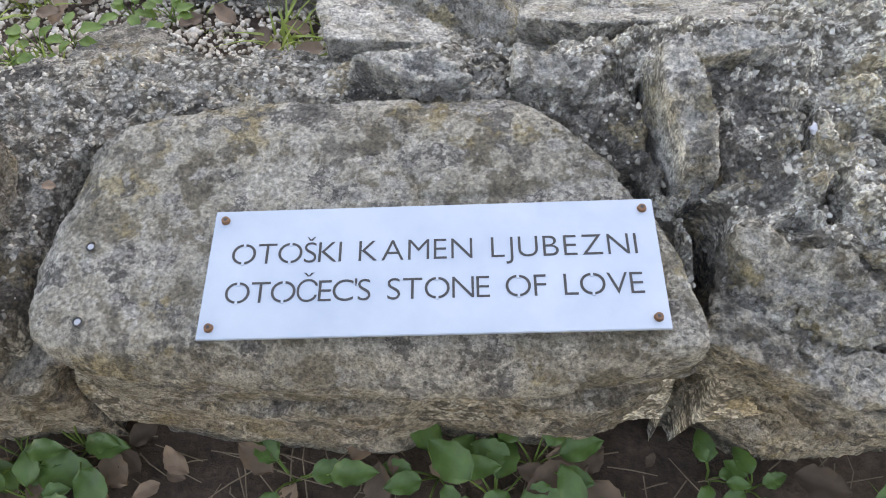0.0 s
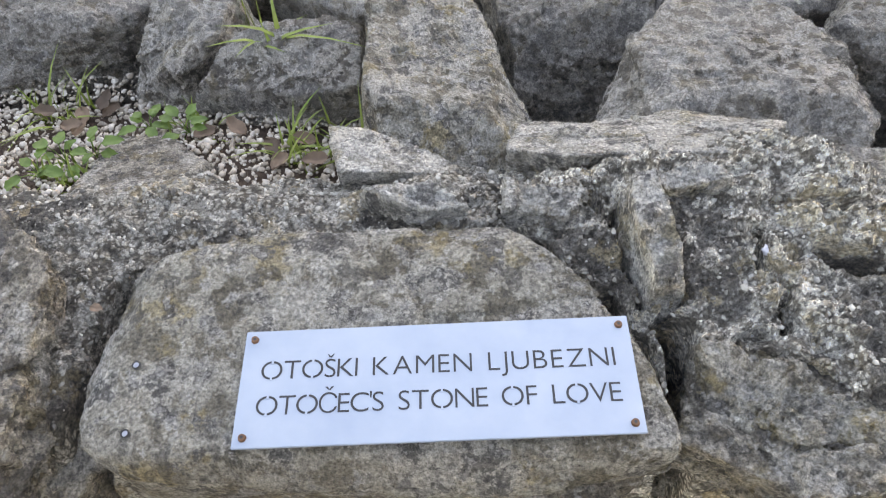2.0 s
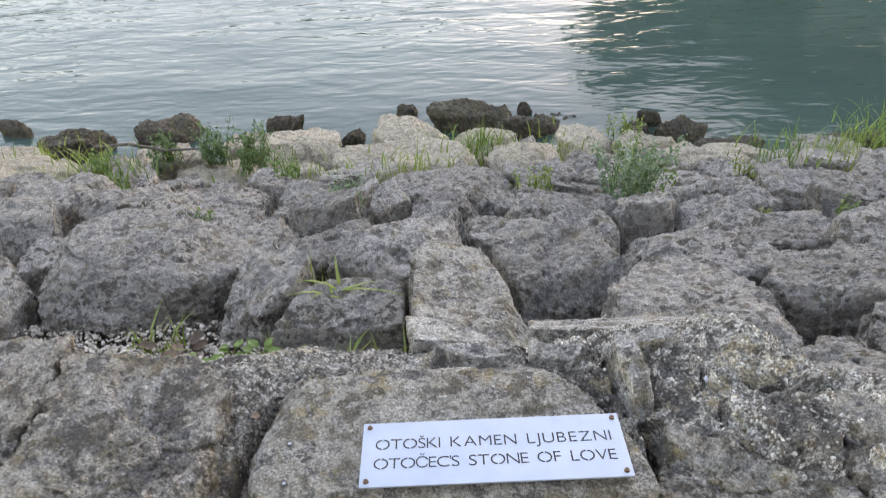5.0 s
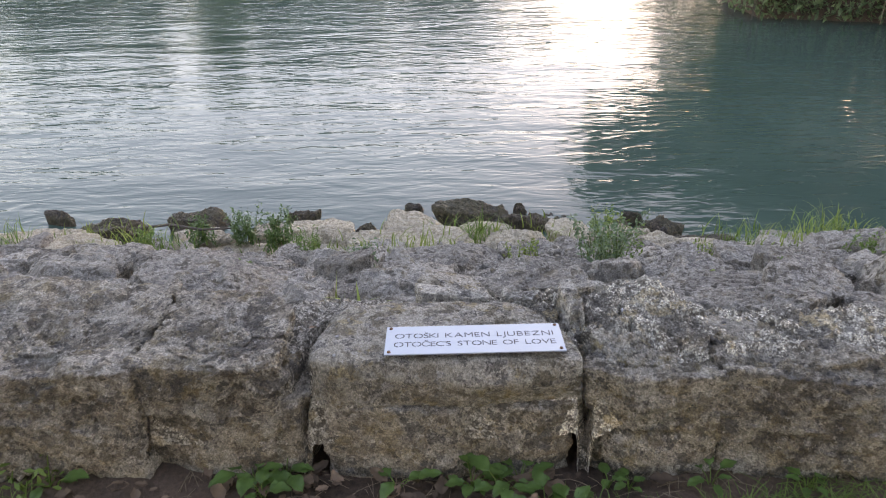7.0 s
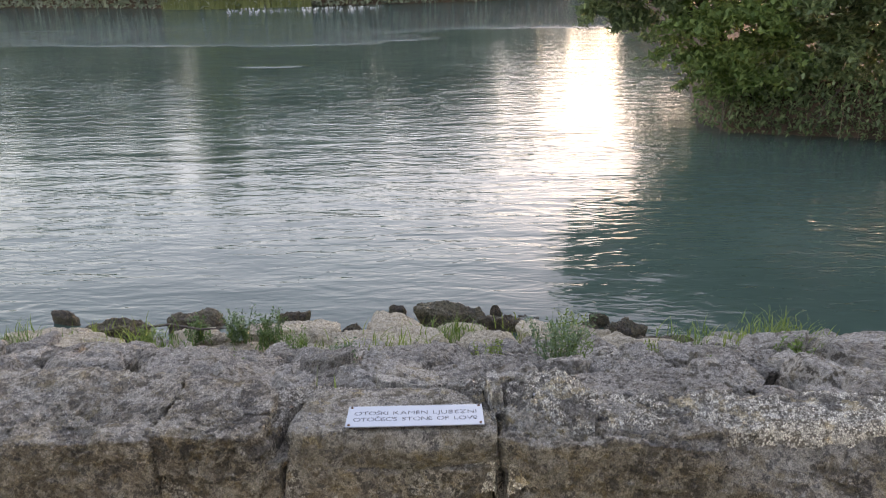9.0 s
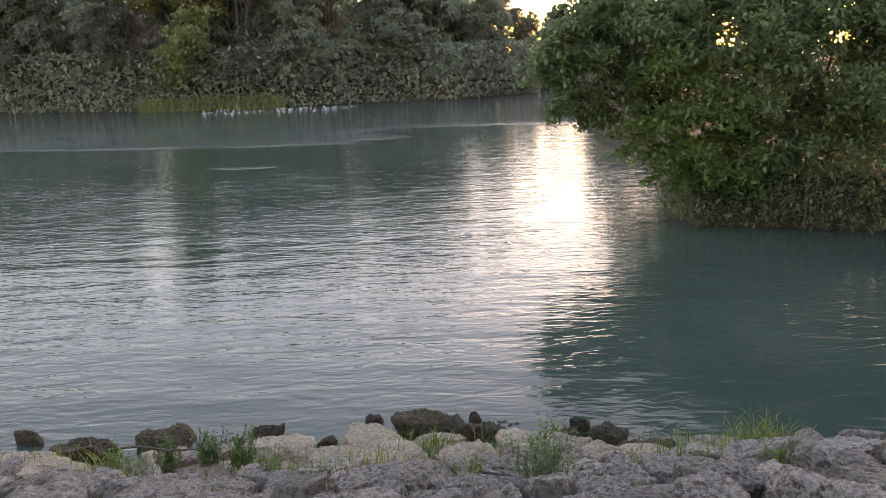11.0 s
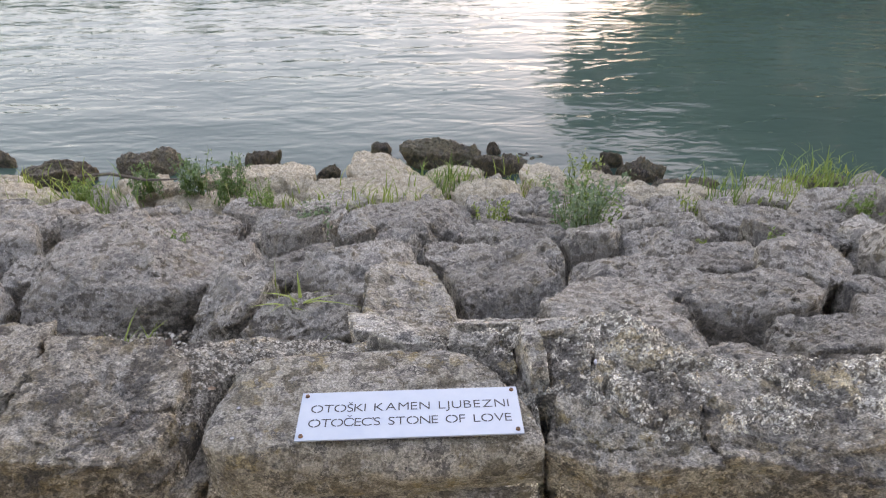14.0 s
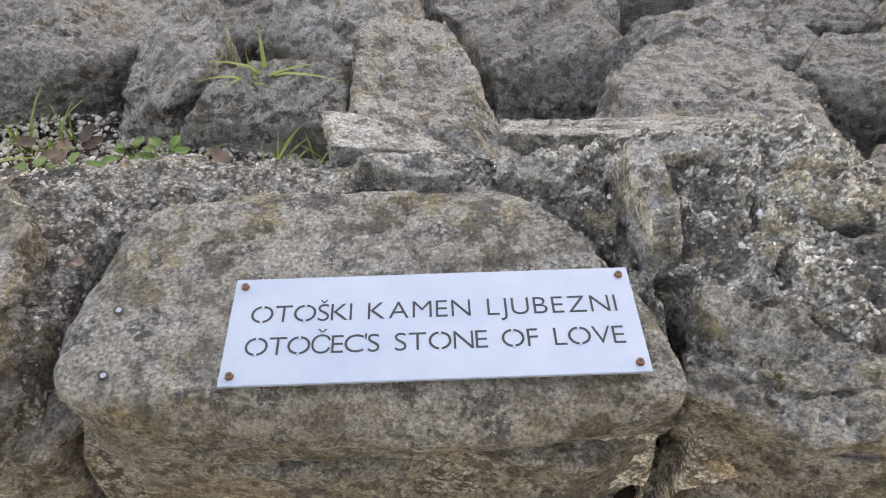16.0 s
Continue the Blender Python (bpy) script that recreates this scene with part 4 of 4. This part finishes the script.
def rosette(x, y, z, n, length, seed, label="broad-leaved green weed at the foot of the wall", material=None):
    """A plant of broad leaves on stalks; each leaf is a part."""
    r = np.random.default_rng(seed)
    ob = tagged(new("broadleaf_weed"), label, "weed", "weeds at the wall")
    ob.matrix_basis = Matrix.Translation((x, y, z))
    for i in range(n):
        a = 6.283 * i / n * 1.62 + r.uniform(-0.4, 0.4)
        ln = length * r.uniform(0.65, 1.15)
        stalk = ln * r.uniform(0.5, 1.0)
        up = r.uniform(0.35, 1.1)
        tip = (math.cos(a) * math.cos(up) * stalk, math.sin(a) * math.cos(up) * stalk, math.sin(up) * stalk + 0.005)
        lv, lf = oval_leaf(ln, ln * r.uniform(0.52, 0.68), r)
        lv = turned(lv, a + r.uniform(-0.3, 0.3), r.uniform(-0.1, 0.45), tip)
        place("leaf", mesh_np("leaf", lv, lf, material or M_LEAF_W), None, ob)
        tv, tf = tube([(0, 0, -0.01), (tip[0] * 0.5, tip[1] * 0.5, tip[2] * 0.65), tip], [0.0016, 0.0013, 0.001], 5)
        place("stalk", mesh_np("stalk", tv, tf, M_GRASS), None, ob)
    return ob


def bushy_weed(x, y, z, height, stems, seed, material, leaf=0.03, label="leafy green weed growing between the rocks"):
    """Upright stems set with small leaves."""
    r = np.random.default_rng(seed)
    ob = tagged(new("leafy_weed"), label, "weed", "weeds on the bank")
    ob.matrix_basis = Matrix.Translation((x, y, z))
    tubes, cs = [], []
    for i in range(stems):
        a, lean_ = r.uniform(0, 6.28), r.uniform(0.05, 0.45)
        h = height * r.uniform(0.5, 1.05)
        ox, oy = r.normal(0, 0.22 * height, 2)
        pts = [(math.cos(a) * lean_ * h * t * t + ox, math.sin(a) * lean_ * h * t * t + oy, h * t - 0.05) for t in (0, 0.35, 0.7, 1.0)]
        tubes.append(tube(pts, [0.003, 0.0025, 0.0018, 0.001], 5))
        for k in range(int(h / leaf * 4.5) + 6):
            t = r.uniform(0.12, 1.0)
            q = np.array([np.interp(t, (0, 0.35, 0.7, 1.0), [p[j] for p in pts]) for j in range(3)])
            cs.append(q + r.normal(0, leaf * 0.5, 3))
    for tv, tf in tubes:
        place("stem", mesh_np("stem", tv, tf, M_GRASS), None, ob)
    cs = np.array(cs)
    lv, lf = leaf_cards(cs, leaf * r.uniform(0.6, 1.3, len(cs)), r, 0.0, 0.45)
    place("foliage", mesh_np("foliage", lv, lf, material), None, ob)
    return ob


# grass and weeds along the bank
for i, (x, y, n, h) in enumerate([(0.05, 4.05, 60, 0.34), (-0.30, 3.35, 45, 0.22), (-2.40, 3.6, 50, 0.30), (-2.12, 3.45, 45, 0.26), (-0.22, 3.3, 30, 0.18),
                                  (0.20, 4.2, 40, 0.2), (1.95, 3.5, 60, 0.26), (2.15, 3.1, 40, 0.15), (2.45, 3.6, 45, 0.18), (2.8, 4.1, 60, 0.22), (3.1, 4.4, 50, 0.24), (0.62, 4.05, 40, 0.2),
                                  (-1.30, 3.8, 30, 0.2), (-0.75, 3.4, 30, 0.16), (-3.0, 4.2, 40, 0.25), (-3.6, 4.1, 40, 0.25)]):
    tuft(x, y, slope_z(y) - 0.09, int(n * 2.3), h * 0.72, 0.010, 0.14, 700 + i, M_GRASS_Y if i % 3 else M_GRASS, 0.8)
for i, (x, y, h, st, mt) in enumerate([(-0.55, 2.42, 0.22, 10, M_BLUE), (0.76, 2.52, 0.40, 16, M_BLUE), (0.84, 2.75, 0.34, 10, M_GRASS), (0.37, 2.78, 0.15, 8, M_GRASS_Y), (-1.55, 2.06, 0.10, 8, M_GRASS),
                                       (-1.27, 2.16, 0.08, 7, M_GRASS), (-1.12, 2.12, 0.13, 6, M_GRASS), (1.10, 2.22, 0.08, 4, M_GRASS), (1.55, 2.1, 0.13, 3, M_GRASS), (1.28, 2.2, 0.04, 4, M_GRASS_Y),
                                       (-1.95, 3.95, 0.24, 18, M_LEAF_W), (-1.62, 3.95, 0.28, 22, M_LEAF_W), (-1.36, 3.8, 0.28, 20, M_LEAF_W), (-1.0, 3.3, 0.18, 8, M_GRASS), (-2.2, 3.6, 0.2, 8, M_GRASS),
                                       (1.1, 4.3, 0.22, 8, M_GRASS_Y), (0.3, 1.85, 0.05, 3, M_GRASS), (-0.72, 2.5, 0.06, 4, M_GRASS), (1.5, 3.05, 0.1, 5, M_GRASS_Y), (2.3, 2.7, 0.18, 8, M_GRASS)]):
    bushy_weed(x, y, slope_z(y) - 0.03, h, st, 740 + i, mt, 0.022 if h < 0.16 else 0.03)
tuft(-0.52, 1.47, slope_z(1.47) - 0.08, 4, 0.22, 0.018, 0.01, 780, M_GRASS_Y, 0.1)
tuft(-0.44, 1.32, slope_z(1.32) - 0.04, 9, 0.17, 0.016, 0.02, 781, M_GRASS_Y, 1.4)
for i, (x, y, n, h) in enumerate([(-1.02, 1.24, 16, 0.17), (-0.95, 1.20, 12, 0.13), (-0.36, 1.02, 22, 0.12), (-0.29, 0.98, 18, 0.13), (-0.24, 1.05, 10, 0.14), (-0.86, 0.92, 40, 0.06), (-0.60, 1.12, 14, 0.09)]):
    tuft(x, y, float(gravel_z(y)) + 0.005, n, h, 0.009, 0.03, 790 + i, M_GRASS_Y, 0.9, "green grass tuft growing in the gravel")
for i, (x, y, n) in enumerate([(-0.72, 1.12, 8), (-0.62, 1.10, 7), (-0.86, 0.98, 7), (-0.80, 1.0, 6), (-0.90, 0.93, 5)]):
    rosette(x, y, float(gravel_z(y)) + 0.01, n, 0.045, 810 + i, "low green weed growing in the gravel", M_GRASS)

# weeds, grass and litter at the foot of the wall
for i, (x, y, n, ln) in enumerate([(-0.50, 0.10, 9, 0.062), (-0.43, 0.115, 8, 0.058), (-0.47, 0.05, 7, 0.05), (0.0, 0.085, 9, 0.055), (0.065, 0.06, 8, 0.055), (0.11, 0.10, 7, 0.052),
                                   (0.21, -0.01, 9, 0.055), (0.31, 0.085, 5, 0.035), (0.355, 0.075, 6, 0.035), (0.54, 0.085, 6, 0.045), (0.75, 0.07, 8, 0.045), (-0.96, 0.085, 5, 0.055), (-0.17, 0.08, 5, 0.05), (0.16, 0.03, 6, 0.045)]):
    rosette(x, y, 0.2, n, ln, 830 + i)
bushy_weed(-1.03, 0.07, 0.2, 0.16, 5, 850, M_GRASS, 0.025, "leafy green weed at the foot of the wall")
r = np.random.default_rng(77)
n = 24000
roots = np.stack([0.1 + 2.6 * r.random(n) ** 1.3, r.uniform(-0.45, 0.1, n), np.full(n, 0.185)], 1)
roots = roots[roots[:, 1] < 0.05 + 0.03 * np.sin(roots[:, 0] * 9) - 0.22 * np.maximum(0, 0.6 - roots[:, 0]) + r.normal(0, 0.02, n)]
left = np.stack([r.uniform(-2.2, -0.98, 5000), r.uniform(-0.45, 0.06, 5000), np.full(5000, 0.185)], 1)
roots = np.concatenate([roots, left])
bv, bf = blades(roots, 0.06 * r.uniform(0.4, 1.3, len(roots)), 0.004 * r.uniform(0.6, 1.3, len(roots)), r, 0.8, 3)
tagged(place("lawn_grass", mesh_np("lawn_grass", bv, bf, M_GRASS)), "short green grass in front of the wall", "grass", kind="stuff")


def dry_leaf(x, y, z, size, seed, label="curled brown dead leaf on the soil"):
    r_ = np.random.default_rng(seed)
    lv, lf = oval_leaf(size, size * 0.6, r_, -0.3)
    lv[:, 2] += 0.18 * np.abs(lv[:, 1]) + r_.normal(0, size * 0.02, len(lv))
    lv = turned(lv, r_.uniform(0, 6.28), r_.uniform(-0.25, 0.05), (0, 0, 0.012))
    tagged(place("dead_leaf", mesh_np("dead_leaf", lv, lf, M_DRY), Matrix.Translation((x, y, z))), label, "leaf", "dead leaves")


for i in range(240):
    x, y = r.uniform(-1.25, 0.25), 0.12 - 0.32 * r.random()
    dry_leaf(x, y, 0.2, r.uniform(0.018, 0.055), 9000 + i)
for i, (x, y) in enumerate([(0.154, 0.095), (0.13, 0.105), (-0.10, 0.10), (0.17, 0.08), (0.40, 0.09)]):
    dry_leaf(x, y, 0.205, 0.06, 960 + i)
for i, (x, y) in enumerate([(-0.98, 1.20), (-0.93, 1.22), (-0.90, 1.16), (-0.87, 1.20), (-0.94, 1.13), (-0.84, 1.24), (-0.36, 0.98), (-0.30, 1.02), (-0.42, 1.04), (-0.55, 1.10), (-0.47, 1.06), (-0.26, 0.95)]):
    dry_leaf(x, y, float(gravel_z(y)) + 0.012, 0.06, 970 + i, "curled brown dead leaf on the gravel")
v, f = pebbles(1, 0.3735, 0.3745, 0.3725, 0.3735, lambda p: 0.484 + 0 * p[:, 0], 0.0075, 0.0075, 5)
tagged(place("pebble", mesh_np("pebble", v, f, plain_material("white_pebble", (0.62, 0.63, 0.68), 0.5))), "small bluish white pebble lying on the mortar", "pebble")
dry_leaf(-0.385, 0.325, 0.465, 0.018, 985, "small rust-brown leaf caught in the wall joint")
twigs = []
for i in range(700):
    x, y, a, ln = r.uniform(-1.4, 0.7), 0.13 - 0.45 * r.random(), r.uniform(0, 6.28), r.uniform(0.02, 0.10)
    dx, dy = math.cos(a) * ln / 2, math.sin(a) * ln / 2
    twigs.append(tube([(x - dx, y - dy, 0.203), (x + r.normal(0, 0.003), y, 0.207 + r.uniform(0, 0.008)), (x + dx, y + dy, 0.204)], [0.0009, 0.0009, 0.0006], 4))
v, f = joined(twigs)
tagged(place("twig_litter", mesh_np("twig_litter", v, f, M_TWIG)), "thin dry stalks and twigs lying on the soil", "litter", kind="stuff")
v, f = tube([(-2.5, 4.1, slope_z(4.1) + 0.05), (-2.2, 3.95, slope_z(3.95) + 0.09), (-1.9, 3.8, slope_z(3.8) + 0.06), (-1.65, 3.7, slope_z(3.7) + 0.08)], [0.012, 0.012, 0.01, 0.005], 6)
tagged(place("fallen_branch", mesh_np("fallen_branch", v, f, M_BARK)), "thin dark fallen branch lying across the rocks", "branch")


# ---- trees ----
def crown(blobs, density, size, seed, droop=0.35):
    """Leaves in shells about the blobs (x, y, z, r), ragged at the outside."""
    r_ = np.random.default_rng(seed)
    cs = []
    for bx, by, bz, br in blobs:
        k = int(density * br * br)
        # sprays of leaves stand out from the bough, with dark gaps between them
        g = max(8, int(26 * min(2.0, br) ** 0.5))
        d = r_.normal(size=(g, 3))
        d /= np.linalg.norm(d, axis=1)[:, None]
        heart = d * (br * r_.uniform(0.55, 1.08, g))[:, None]
        which = r_.integers(0, g, k)
        off = r_.normal(size=(k, 3)) * np.array([0.17, 0.17, 0.085]) * br
        off[:, 2] -= 0.5 * (off[:, 0] * d[which, 0] + off[:, 1] * d[which, 1])
        spray = heart[which] + off
        inner = r_.random(k) < 0.25
        spray[inner] *= r_.uniform(0.3, 0.9, inner.sum())[:, None]
        cs.append(np.array([bx, by, bz]) + spray * np.array([1, 1, 0.88]))
    cs = np.concatenate(cs)
    return leaf_cards(cs, size * r_.uniform(0.6, 1.35, len(cs)), r_, droop)


def limbs(base, tips, r0, seed):
    r_ = random.Random(seed)
    b = Vector(base)
    top = sum((Vector(t) for t in tips), Vector()) / len(tips)
    mid = b.lerp(top, 0.45)
    pieces = [tube([b - Vector((0, 0, 0.3)), b.lerp(mid, 0.5) + Vector((r_.uniform(-0.1, 0.1), 0, 0)), mid], [r0 * 1.25, r0, r0 * 0.8], 8)]
    for t in tips:
        t = Vector(t)
        q = mid.lerp(t, 0.5) + Vector((r_.uniform(-0.25, 0.25), r_.uniform(-0.25, 0.25), 0.25))
        pieces.append(tube([mid.lerp(b, 0.2), q, t], [r0 * 0.5, r0 * 0.28, r0 * 0.06], 6))
    return joined(pieces)


def tree(base, blobs, density, size, seed, material, label, group, trunk=0.16, name="tree"):
    ob = tagged(new(name), label, name, group)
    ob.matrix_basis = Matrix.Translation(base)
    rel = [(x - base[0], y - base[1], z - base[2], rr) for x, y, z, rr in blobs]
    tv, tf = limbs((0, 0, 0), [b[:3] for b in rel], trunk, seed)
    place("trunk", mesh_np("trunk", tv, tf, M_BARK), None, ob)
    lv, lf = crown(rel, density, size, seed)
    place("crown", mesh_np("crown", lv, lf, material), None, ob)
    return ob


# the wooded bank to the right
RIGHT = "trees on the right bank"
tree((6.6, 15.6, -0.75), [(2.75, 15.2, 1.35, 0.55), (3.3, 15.3, 0.9, 0.6), (3.5, 15.4, 1.9, 0.9), (4.3, 15.5, 0.75, 0.8), (4.6, 15.6, 2.0, 1.2), (4.0, 15.8, 2.7, 0.8), (5.6, 15.8, 2.6, 1.2), (7.2, 16, 3.0, 1.3)], 3400, 0.15, 1201, M_TREE, "leafy dark green tree leaning out over the river", RIGHT)
tree((6.3, 14.6, -0.8), [(5.2, 14.5, 0.1, 0.85), (5.6, 14.4, -0.55, 0.7), (6.2, 14.3, 0.4, 1.0), (6.4, 14.1, -0.5, 0.8), (5.6, 14.9, 1.1, 1.0)], 2600, 0.15, 1202, M_TREE_L,
     "yellowish green bush hanging over the earthen bank", RIGHT, 0.06, "bush")
tree((8.3, 14.6, -0.8), [(7.3, 14.4, 0.6, 1.2), (7.2, 14.4, 2.0, 1.3), (8.4, 14.1, 1.4, 1.4), (8.2, 14.0, -0.1, 1.0), (7.2, 14.0, -0.5, 0.7), (9.2, 13.9, 0.4, 1.2), (8.6, 14.6, 3.0, 1.5)], 2400, 0.15, 1203, M_TREE,
     "dense dark bush overgrown with ivy on the bank", RIGHT, 0.08, "bush")
tree((10.8, 14.8, -0.8), [(10.0, 14.2, 1.8, 1.5), (10.6, 13.8, 0.2, 1.3), (11.6, 14.2, 2.6, 1.8), (10.2, 15, 3.2, 1.6), (12.4, 15, 3.6, 1.9), (9.0, 15.6, 3.2, 1.4), (9.2, 15.8, 4.7, 1.4), (11.2, 15.6, 5.0, 1.7), (7.6, 16.2, 4.3, 1.3)], 1500, 0.17, 1204, M_TREE,
     "tall dark green tree with ivy on the bank", RIGHT)
tree((14.8, 14.5, -0.8), [(13.4, 13.6, 1.0, 1.7), (14.6, 13.6, 2.8, 2.0), (13.8, 14.5, 4.4, 2.0), (15.8, 14, 1.0, 1.8), (15.6, 15, 4.6, 2.0)], 1000, 0.2, 1205, M_TREE, "tall dark green tree with ivy on the bank", RIGHT)
tree((9.5, 27.0, -0.7), [(8.6, 26, 1.5, 1.6), (9.4, 27, 3.6, 2.0), (10.8, 27, 2.0, 2.0), (10.2, 28, 4.5, 1.8)], 700, 0.26, 1206, M_TREE, "dark green tree further along the bank", RIGHT)
# The leaf colour with haze in it serves this distant tree too.
tree((12.8, 45.0, -0.7), [(11.6, 44, 2.0, 2.2), (13.4, 45, 3.6, 2.2), (14.8, 46, 2.5, 2.6)], 420, 0.36, 1207, M_FAR_HAZE, "dark green tree further along the bank", RIGHT)
n = 9000
ux = 5.4 + 10.0 * r.random(n) ** 1.2
uy = np.interp(ux, [5.4, 5.7, 8.5, 10.5, 16], [15.0, 14.1, 13.2, 12.1, 11.6]) - 0.35 + 0.8 * r.random(n)
uz = -1.7 + 1.4 * r.random(n) ** 0.9
uv, uf = leaf_cards(np.stack([ux, uy, uz], 1), 0.12 * r.uniform(0.6, 1.4, n), r, 0.6)
tagged(place("bank_ivy", mesh_np("bank_ivy", uv, uf, M_TREE)), "dark green ivy hanging over the earth bank", "ivy", kind="stuff")
# bare stems and roots hanging from the earth bank
for i in range(14):
    x = r.uniform(5.6, 9.0)
    y0 = float(np.interp(x, [5.6, 8.5, 10.5], [14.2, 13.3, 12.2])) - 0.05
    z = r.uniform(-1.0, -0.5)
    sx = r.normal(0, 0.35)
    v, f = tube([(x, y0 + 0.3, z), (x + sx * 0.4, y0 - 0.1, z - 0.15), (x + sx * 0.8, y0 - 0.2, z - 0.5), (x + sx, y0 - 0.22, -1.72)], [0.014, 0.012, 0.01, 0.006], 5)
    tagged(place("hanging_stem", mesh_np("hanging_stem", v, f, M_BARK if i % 4 else M_TWIG)), "thin bare stem hanging down the earth bank", "stem", "hanging stems")

# trees along the far bank
FARG = "trees on the far bank"
kinds = []
for k in range(6):
    rr = random.Random(50 + k)
    bl = []
    for i in range(15):
        t = i / 14
        a = rr.uniform(0, 6.28)
        wide = (0.26, 0.34, 0.22)[k % 3] * math.sin(math.pi * (0.12 + 0.8 * t)) ** 0.7
        bl.append((math.cos(a) * wide * rr.uniform(0.3, 1.0), math.sin(a) * wide * rr.uniform(0.3, 1.0), 0.10 + 0.80 * t, rr.uniform(0.09, 0.15)))
    # Far crowns carry the haze in their leaf colour.
    kinds.append(tree((0, -900 - 30 * k, -300), [(x * 14, y * 14 - 900 - 30 * k, z * 14 - 300, q * 14) for x, y, z, q in bl], 420, 0.42, 1300 + k, M_FAR_L if k == 4 else M_FAR_HAZE,
                      "light green tree on the far bank" if k == 4 else "grey-green far-bank tree with haze in its colour, copied unseen behind the viewer", FARG))
far = random.Random(9)
spots = []
x = -78.0
while x < 11.0:
    base_y = float(np.interp(x, FAR_X, FAR_Y))
    h = 13.2 - 5.6 * math.exp(-((x + 25) / 4.0) ** 2) - 2.0 * math.exp(-((x + 9.5) / 3.0) ** 2) - 0.55 * max(0, x + 2.0) + far.uniform(-1.0, 1.0)
    spots.append((x, base_y + far.uniform(2.0, 3.5), h))
    spots.append((x + 2.2, base_y + far.uniform(7, 10), h + far.uniform(0.0, 0.8)))
    x += far.uniform(3.2, 4.6)
for x, y, h in ((15.2, 88, 9.0), (17.5, 96, 9.5), (20.5, 112, 9.0), (24.5, 122, 10.0), (31, 135, 11.0), (38, 146, 11.0), (27.5, 118, 9.0), (17.0, 72, 8.0), (19.5, 80, 9.0), (23.0, 92, 10.0), (16.0, 62, 9.0)):
    spots.append((x, y, h))
# unseen near-side trees, added at the viewer's back to darken the wall front
for x, y, h in ((-12, -12.0, 11.5), (-6.5, -13.0, 12.0), (-1.5, -12.0, 11.5), (4.0, -13.0, 12.0), (9.5, -12.0, 11.5)):
    spots.append((x, y, h))
first = [True] * 6
for i, (x, y, h) in enumerate(spots):
    k = far.choice((0, 1, 2, 3, 5))
    if abs(x + 17.5) < 1.9 and y < 64:
        k = 4
    m = pose(x, y, float(ground_z(np.array(x), np.array(y))) - 0.1, 0, 0, far.uniform(0, 360))
    s_ = h / 14
    if first[k]:
        kinds[k].matrix_basis = m @ Matrix.Diagonal((s_, s_, s_, 1))
        first[k] = False
    else:
        ob = copy_thing(kinds[k], m)
        ob.scale = (s_ * far.uniform(0.9, 1.2), s_ * far.uniform(0.9, 1.2), s_)
for k in range(6):
    if first[k]:
        for o in (*kinds[k].children, kinds[k]):
            bpy.data.objects.remove(o)
# undergrowth and reeds at the far waterline
r = np.random.default_rng(31)
n = 26000
ux = r.uniform(-80, 11, n)
uy = np.interp(ux, FAR_X, FAR_Y) + r.uniform(-0.9, 2.6, n)
uz = -1.65 + r.random(n) ** 1.3 * 4.5
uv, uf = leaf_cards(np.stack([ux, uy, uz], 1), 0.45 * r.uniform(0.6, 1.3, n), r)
# Haze is mixed into the undergrowth's leaf colour as well.
tagged(place("undergrowth", mesh_np("undergrowth", uv, uf, M_FAR_HAZE)), "green undergrowth along the far waterline, haze in its colour", "undergrowth", kind="stuff")
n = 2600
rx = r.uniform(-21.5, -10.5, n)
roots = np.stack([rx, np.interp(rx, FAR_X, FAR_Y) + r.uniform(-0.9, 0.6, n), np.full(n, -1.8)], 1)
bv, bf = blades(roots, r.uniform(0.7, 1.5, n), np.full(n, 0.06), r, 0.25, 3)
tagged(place("reeds", mesh_np("reeds", bv, bf, M_FAR_L)), "pale green reeds standing at the far waterline", "reeds", kind="stuff")

# white water where the river runs over a low weir
M_FOAM = plain_material("foam", (0.55, 0.58, 0.6), 0.5)
v, f = pebbles(150, -16.5, -5.0, 54.5, 59.6, lambda p: WATER_Z - 0.012 + 0 * p[:, 0], 0.03, 0.10, 71, 2)
v[:, 1] += 0.25 * (v[:, 0] + 10) * (v[:, 0] > -10) * 0.5
tagged(place("weir_foam", mesh_np("weir_foam", v, f, M_FOAM)), "white foam along a low weir in the river", "foam", kind="stuff")
